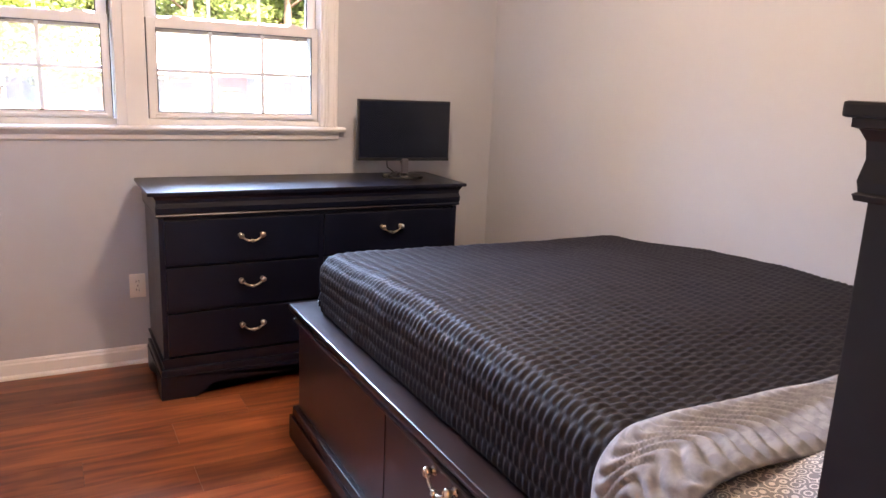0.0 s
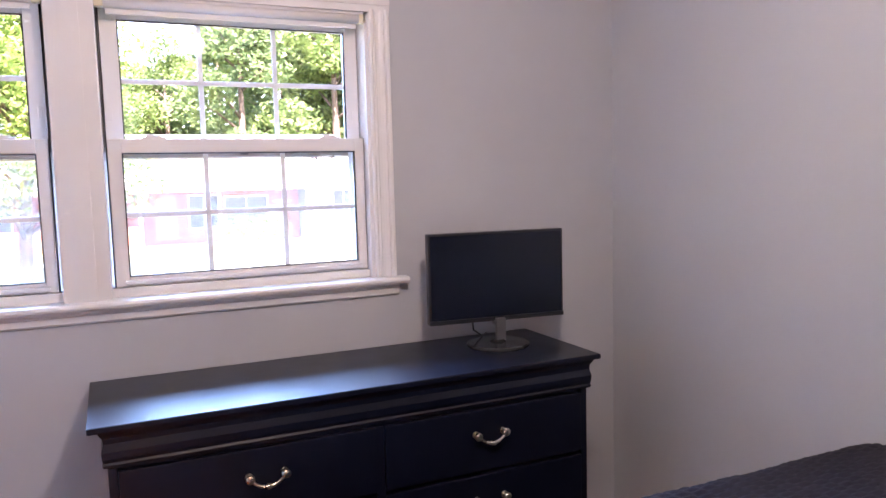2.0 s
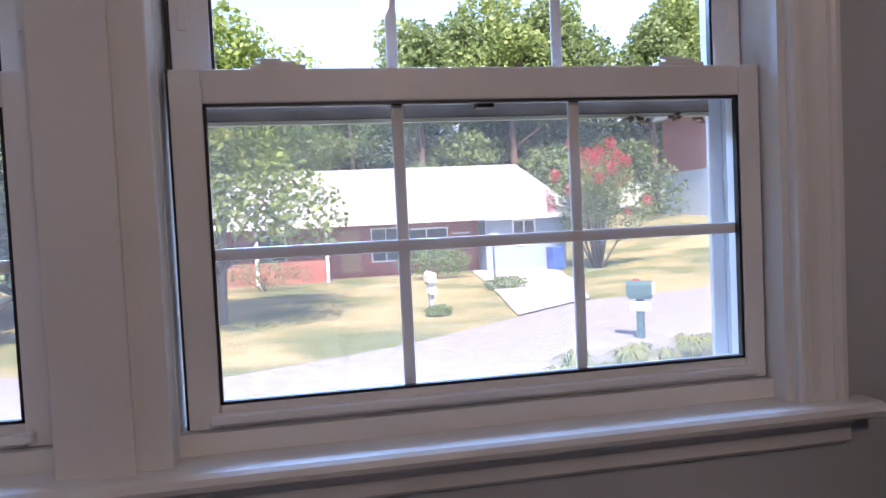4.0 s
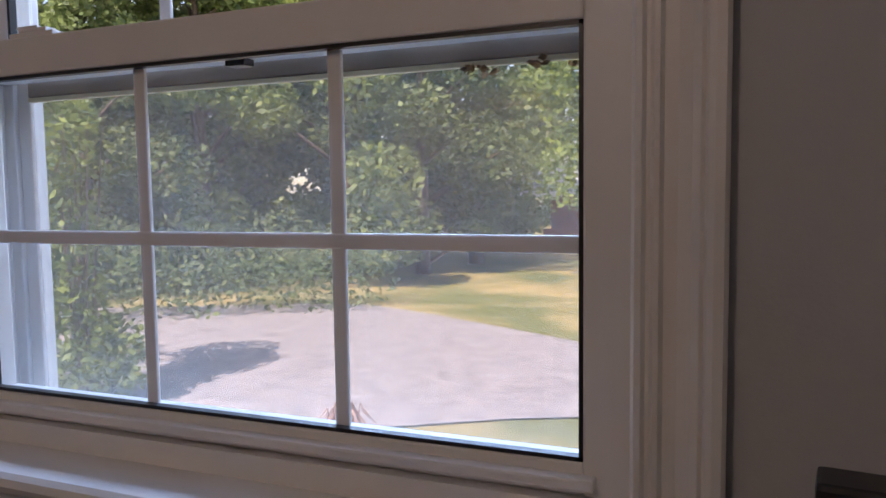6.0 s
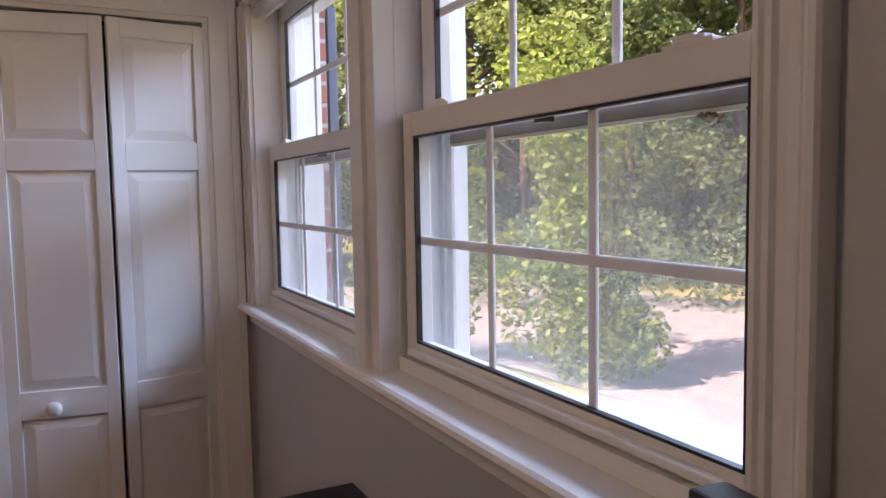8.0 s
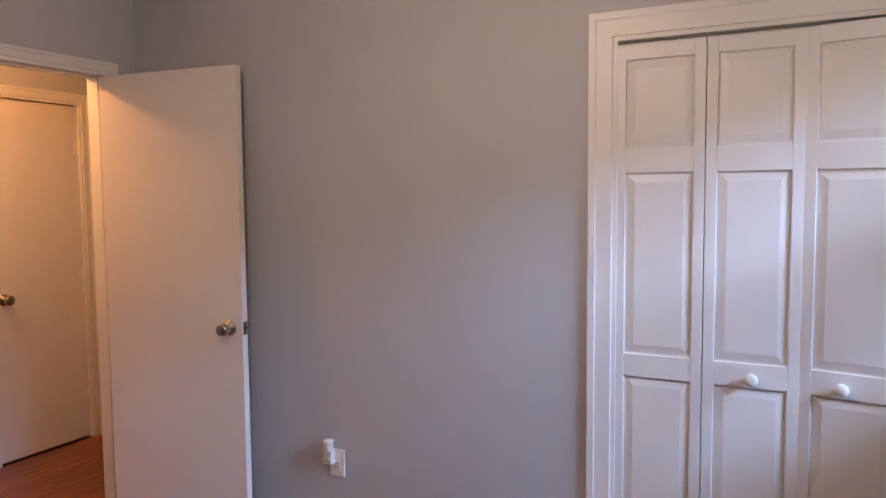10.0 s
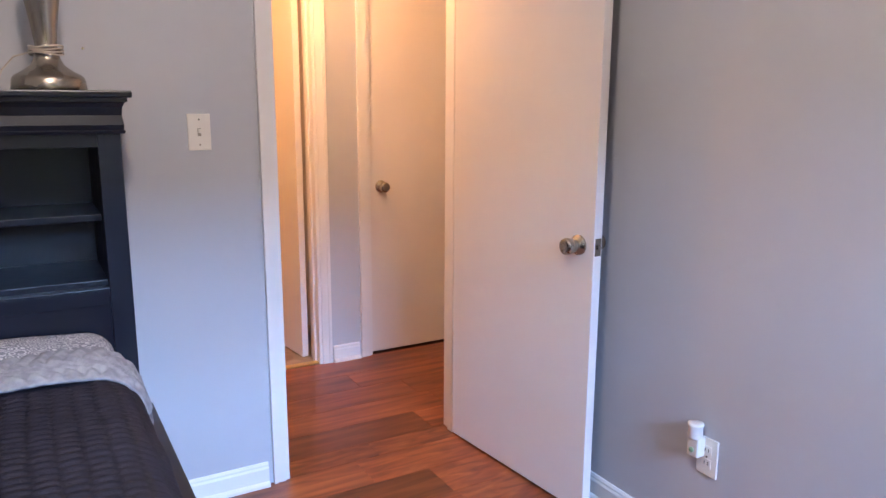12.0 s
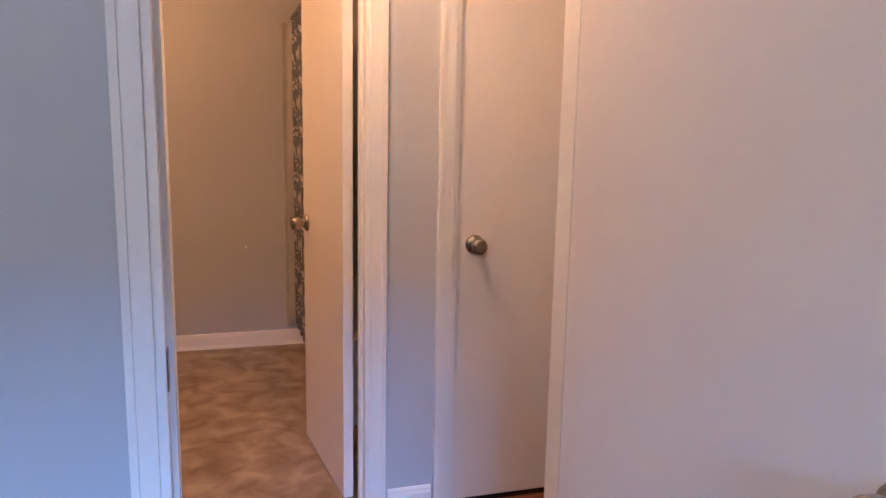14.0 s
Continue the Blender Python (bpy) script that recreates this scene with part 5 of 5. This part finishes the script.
shrub("ivy_shrub", at(-8.9, 6.5), [((-0.2, -0.2, 0.8), (0.85, 0.8, 0.95), 1600, 0.12), ((0.22, 0.2, 0.62), (0.62, 0.6, 0.62), 1100, 0.12), ((-0.3, -0.2, 2.1), (0.75, 0.7, 1.1), 1300, 0.13), ((-0.4, -0.3, 3.6), (0.85, 0.75, 1.0), 1300, 0.13), ((-1.0, -0.4, 4.6), (0.9, 0.8, 0.8), 1000, 0.13), ((-0.9, -0.6, 1.4), (0.9, 0.8, 1.2), 1000, 0.13)], "tall bright green ivy-clad shrub by the driveway", LEAFB, seed=9)
shrub("ivy_shrub", at(-11.5, 4.6), [((0, 0, 1.2), (1.2, 1.2, 1.4), 1500, 0.14), ((0.2, 0.3, 3.0), (1.2, 1.1, 1.3), 1500, 0.14), ((-0.3, 0.2, 4.6), (1.2, 1.1, 1.2), 1300, 0.14)], "tall bright green shrub beside the brick corner", LEAFB, seed=19)
shrub("hedge", at(4.0, 31.0), [((-0.6, 0, 0.8), (1.1, 0.6, 0.7), 900, 0.13), ((0.8, 0, 0.75), (1.0, 0.6, 0.7), 900, 0.13)], "clipped green hedge under the porch windows", LEAFB, "hedge", 23)
shrub("shrub", at(5.6, 25.0), [((0, 0, 0.22), (0.85, 0.5, 0.28), 900, 0.10)], "low green shrub round the lamp post", LEAF, seed=29)
shrub("shrub", at(1.95, 19.3), [((0.05, -0.1, 0.14), (0.42, 0.35, 0.18), 600, 0.09)], "small bright plant at the mailbox foot", LEAFB, seed=33)
shrub("shrub", at(-3.2, 30.5), [((0, 0, 0.7), (2.2, 0.7, 0.6), 900, 0.13), ((-3.0, -0.4, 0.6), (1.8, 0.7, 0.55), 700, 0.13)], "mixed shrubs against the brick front", LEAF, seed=35)

# crape myrtle with red blossom
DRY0 = leaf_mat("dry_bits", (0.10, 0.05, 0.02), (0.30, 0.18, 0.09))
cm = thing("flowering_tree", at(11.9, 31.5), "crape myrtle with bright red flower clusters", "tree")
bm = bmesh.new()
rng = random.Random(8)
green, red = [], []
for k in range(16):
    a, o = k * 0.39 + rng.uniform(-0.2, 0.2), rng.uniform(0.5, 2.6)
    top = 5.9 - 0.36 * o * o + rng.uniform(-0.8, 0.2)
    tube([(0.12 * math.cos(a), 0.12 * math.sin(a), -0.1), (0.45 * o * math.cos(a), 0.45 * o * math.sin(a), top * 0.5), (o * math.cos(a), o * math.sin(a), top)], [0.07, 0.045, 0.012], 6, bm)
    for u in (0.5, 0.72, 0.9):
        green.append(((o * u * math.cos(a), o * u * math.sin(a), top * (0.18 + 0.76 * u)), (0.62, 0.62, 0.62), 150, 0.15))
    red.append(((o * math.cos(a), o * math.sin(a), top + 0.1), (0.27, 0.27, 0.34), 130, 0.10))
    red.append(((0.86 * o * math.cos(a + 0.5), 0.86 * o * math.sin(a + 0.5), top * 0.86), (0.22, 0.22, 0.26), 70, 0.10))
part("stems", bm, BARK, cm, smooth=True)
leaf_mesh("foliage", green, LEAF, cm, seed=51)
leaf_mesh("blossom", red, BLOOM, cm, "bright red flower clusters", seed=52)


def tuft(m, label, name, material, blades, height, width, seed, category="plant", group=""):
    rng = random.Random(seed)
    v, f = [], []
    for _ in range(blades):
        a, r, h = rng.uniform(0, 6.28), rng.uniform(0.3, 1.0) * width, height * rng.uniform(0.7, 1.1)
        d, s = Vector((math.cos(a), math.sin(a), 0)), Vector((-math.sin(a), math.cos(a), 0)) * 0.016
        p = [d * 0.04, d * r * 0.45 + Vector((0, 0, h * 0.8)), d * r + Vector((0, 0, h * 0.55))]
        k = len(v)
        v += [p[0] - s, p[0] + s, p[1] + s, p[1] - s, p[2]]
        f += [(k, k + 1, k + 2, k + 3), (k + 3, k + 2, k + 4)]
    me = bpy.data.meshes.new(name)
    me.from_pydata(v, [], f)
    me.materials.append(material)
    ob = new(name, me)
    ob.matrix_world = m
    return tagged(ob, label, category, group)


lily = tuft(at(2.1, 9.7), "arching yellow-green day lily clump by the road", "day_lily", LILY, 150, 0.48, 0.50, 4, group="day lily border")
for k in range(1, 15):
    x = 2.1 + 0.46 * k
    y = 9.7 + 0.19 * k + 0.22 * math.sin(k * 1.9)
    copy_thing(lily, at(x, y + 0.15, 57 * k)).scale = (1 + 0.25 * math.sin(k * 2.3),) * 3
DRY = leaf_mat("dry_stalks", (0.38, 0.20, 0.14), (0.58, 0.38, 0.28))
tuft(at(-4.5, 5.6), "dry reddish-brown ornamental plant on the verge", "dry_plant", DRY, 130, 0.85, 0.40, 6)

db = thing("screen_debris", pose(0, 0.118, 1.556), "dry brown leaf bits caught on the window screen", "debris")
leaf_mesh("leaf_bits", [((-1.175, 0, 0), (0.022, 0.004, 0.007), 22, 0.010), ((-1.115, 0, 0.004), (0.010, 0.004, 0.006), 14, 0.010), ((-1.078, 0, -0.002), (0.012, 0.004, 0.006), 14, 0.010)], DRY0, db, seed=61)

# ---------------------------------------------------------------- house across the street


def house_window(parent, x, z, w, h, y, frame_mat=HTRIM):
    win = part("window", boxes((x - w / 2, x + w / 2, y - 0.03, y + 0.02, z, z + h)), HWIN, parent, "dark house window")
    part("frame", boxes((x - w / 2 - 0.08, x - w / 2, y - 0.06, y, z - 0.08, z + h + 0.08), (x + w / 2, x + w / 2 + 0.08, y - 0.06, y, z - 0.08, z + h + 0.08), (x - w / 2, x + w / 2, y - 0.06, y, z + h, z + h + 0.08), (x - w / 2, x + w / 2, y - 0.06, y, z - 0.08, z),
                        (x - 0.03, x + 0.03, y - 0.05, y, z, z + h)), frame_mat, win)


def ranch_house():
    h = thing("house", pose(0, 33.2, GZ), "low red brick ranch house with pale roof and porch", "house")
    part("brick_wall", boxes((-9.5, 7.0, 1.5, 8.5, 0, 2.75)), HBRICK, h, "red brick wall")
    part("garage_wall", boxes((7.0, 11.0, 0.0, 8.5, 0, 2.72)), HBLUE, h, "blue-grey garage wall")
    part("low_wall", boxes((-9.5, -0.6, 0.0, 0.25, 0, 1.0)), HBRICK, h, "low red brick porch wall")
    bm = bmesh.new()
    a = [bm.verts.new(p) for p in ((-11.0, -0.6, 2.72), (11.7, -0.6, 2.68), (11.7, 9.2, 2.72), (-11.0, 9.2, 2.72), (-9.2, 4.3, 5.35), (9.9, 4.3, 5.35))]
    b = [bm.verts.new(p.co - Vector((0, 0, 0.16))) for p in a[:4]]
    for f in ((0, 1, 5, 4), (1, 2, 5), (2, 3, 4, 5), (3, 0, 4)):
        bm.faces.new([a[k] for k in f])
    for k in range(4):
        bm.faces.new((a[k], b[k], b[(k + 1) % 4], a[(k + 1) % 4]))
    bm.faces.new(b[::-1])
    part("roof", bm, ROOF, h, "pale sunlit shingle roof")
    part("fascia", boxes((-11.0, 7.0, -0.66, -0.58, 2.50, 2.72), (7.0, 11.7, -0.66, -0.58, 2.46, 2.70)), HTRIM, h)
    for x in (-3.6, -0.5, 2.9):
        part("porch_post", boxes((x - 0.07, x + 0.07, -0.3, -0.16, 0, 2.56)), HTRIM, h, "white porch post")
    part("front_door", boxes((0.2, 1.15, 1.44, 1.52, 0.25, 2.3)), mat("tan_door", (0.42, 0.26, 0.12), 0.5), h, "tan front door")
    for x, z, w, hh in ((-6.5, 0.95, 1.6, 1.2), (-3.0, 0.95, 1.2, 1.2), (2.4, 0.75, 1.3, 1.5), (4.4, 0.75, 2.0, 1.4)):
        house_window(h, x, z, w, hh, 1.5)
    house_window(h, 8.9, 1.25, 1.0, 1.1, 0.0)
    part("sign", boxes((5.7, 6.6, 1.44, 1.49, 1.85, 1.93), (5.6, 6.7, 1.44, 1.49, 1.62, 1.68)), HTRIM, h)
    return h


ranch_house()


def tall_house():
    h = thing("house", pose(27.5, 44.0, ground_z(26, 44)), "two-storey house, brick over a pale blue ground floor", "house")
    part("lower_wall", boxes((-0.8, 11, 0, 9, -0.6, 3.4)), HPALE, h, "pale blue painted lower wall")
    part("upper_wall", boxes((-0.8, 11, 0, 9, 3.4, 7.6)), HBRICK, h, "red brick upper wall")
    bm = bmesh.new()
    a = [bm.verts.new(p) for p in ((-1.4, -0.6, 7.5), (11.6, -0.6, 7.5), (11.6, 9.6, 7.5), (-1.4, 9.6, 7.5), (-1.4, 4.5, 10.2), (11.6, 4.5, 10.2))]
    for f in ((0, 1, 5, 4), (2, 3, 4, 5), (0, 4, 3), (1, 2, 5), (3, 2, 1, 0)):
        bm.faces.new([a[k] for k in f])
    part("roof", bm, ROOF, h)
    for x, z in ((0.3, 4.9), (3.6, 5.2), (7.0, 5.0)):
        house_window(h, x, z, 0.9, 1.6, 0.0)
    house_window(h, 0.4, 1.4, 0.8, 1.2, 0.0)


tall_house()


def mailbox(m, label, post_mat, box_mat):
    b = thing("mailbox", m, label, "mailbox")
    part("post", boxes((-0.07, 0.07, -0.07, 0.07, -0.1, 0.95), bevel=0.01), post_mat, b)
    x = -0.02
    bm = extrude_profile([(x + 0.11 * math.cos(k * math.pi / 8), 1.12 + 0.11 * math.sin(k * math.pi / 8)) for k in range(9)] + [(x - 0.11, 0.93), (x + 0.11, 0.93)], -0.28, 0.26, axis="y")
    shell = part("box", bm, box_mat, b)
    part("door", boxes((x - 0.09, x + 0.09, -0.295, -0.278, 0.95, 1.19), bevel=0.005), HTRIM, shell, "pale box door")
    part("flag", boxes((x + 0.112, x + 0.122, 0.02, 0.06, 1.02, 1.26), (x + 0.112, x + 0.122, 0.02, 0.16, 1.20, 1.26)), BLOOM, shell, "red flag")
    part("tray", boxes((-0.12, 0.10, -0.24, 0.22, 0.86, 0.93)), post_mat, b)
    part("paper_holder", boxes((-0.10, 0.12, -0.20, 0.20, 0.60, 0.80), bevel=0.02), HTRIM, b)


mailbox(at(5.22, 13.4, 50), "dark green mailbox with pale door on a post", mat("dark_green_paint", (0.05, 0.11, 0.12), 0.6), mat("green_box", (0.07, 0.14, 0.14), 0.5))
mailbox(at(1.86, 19.5, 5), "white mailbox on a post by the lawn", mat("grey_blue_post", (0.35, 0.38, 0.42), 0.7), HTRIM)
lp = thing("lamp_post", at(5.3, 25.4), "dark lamp post on the lawn", "street lamp")
part("pole", tube([(0, 0, -0.1), (0, 0, 1.75)], 0.04, 10), SHUT, lp)
part("lantern", boxes((-0.12, 0.12, -0.12, 0.12, 1.75, 2.05), bevel=0.02), HTRIM, lp)
bin_ = thing("wheelie_bin", at(10.0, 32.0, 15), "blue wheeled bin by the garage", "bin")
part("bin_body", boxes((-0.3, 0.3, -0.3, 0.3, 0.05, 1.0), bevel=0.04), mat("blue_plastic", (0.05, 0.10, 0.35), 0.5), bin_)
part("lid", boxes((-0.33, 0.33, -0.34, 0.32, 1.0, 1.08), bevel=0.02), mat("blue_lid", (0.06, 0.12, 0.40), 0.5), bin_)

# ---------------------------------------------------------------- bricks and planks
bme = to_mesh("brick", boxes((-0.098, 0.098, -0.046, 0.046, -0.0285, 0.0285), bevel=0.003, seg=1), BRICK)
for r in range(17):
    z = 1.06 + 0.067 * r
    x1 = WX0 - 0.050
    k = 0
    while x1 > W - 0.34:
        first = 0.094 if (r % 2 and k == 0) else 0.196
        b = new("brick", bme)
        b.parent = skin
        b.location = (x1 - first / 2, 0.2065, z)
        b.scale = (first / 0.196 * 0.985, 1.0, 1.0)
        x1 -= first + 0.010
        k += 1
PW, PL = 0.188, 1.21
pme = to_mesh("plank", boxes((-PL / 2 + 0.0006, PL / 2 - 0.0006, -PW / 2 + 0.0006, PW / 2 - 0.0006, -0.006, 0.0), bevel=0.0004, seg=1), FLOORW)
rng = random.Random(12)


def lay(x0, x1, y0, y1, y_start):
    y = y_start
    while y < y1:
        lo, hi = max(y, y0), min(y + PW, y1)
        x = x0 - rng.uniform(0, PL)
        while x < x1:
            a, b = max(x, x0), min(x + PL, x1)
            if b - a > 0.02 and hi - lo > 0.01:
                p = new("plank", pme)
                p.parent = floor
                p.location = ((a + b) / 2, (lo + hi) / 2, 0.0)
                p.scale = ((b - a) / PL, (hi - lo) / PW, 1.0)
            x += PL
        y += PW


lay(W, E, S, N, S)
lay(DX0, DX1, S - WT, S, S - WT)
lay(-4.0, 0.5, HY, S - WT, S - WT - 6 * PW)
lay(W - 0.7, W, CY0, CY1, CY0)
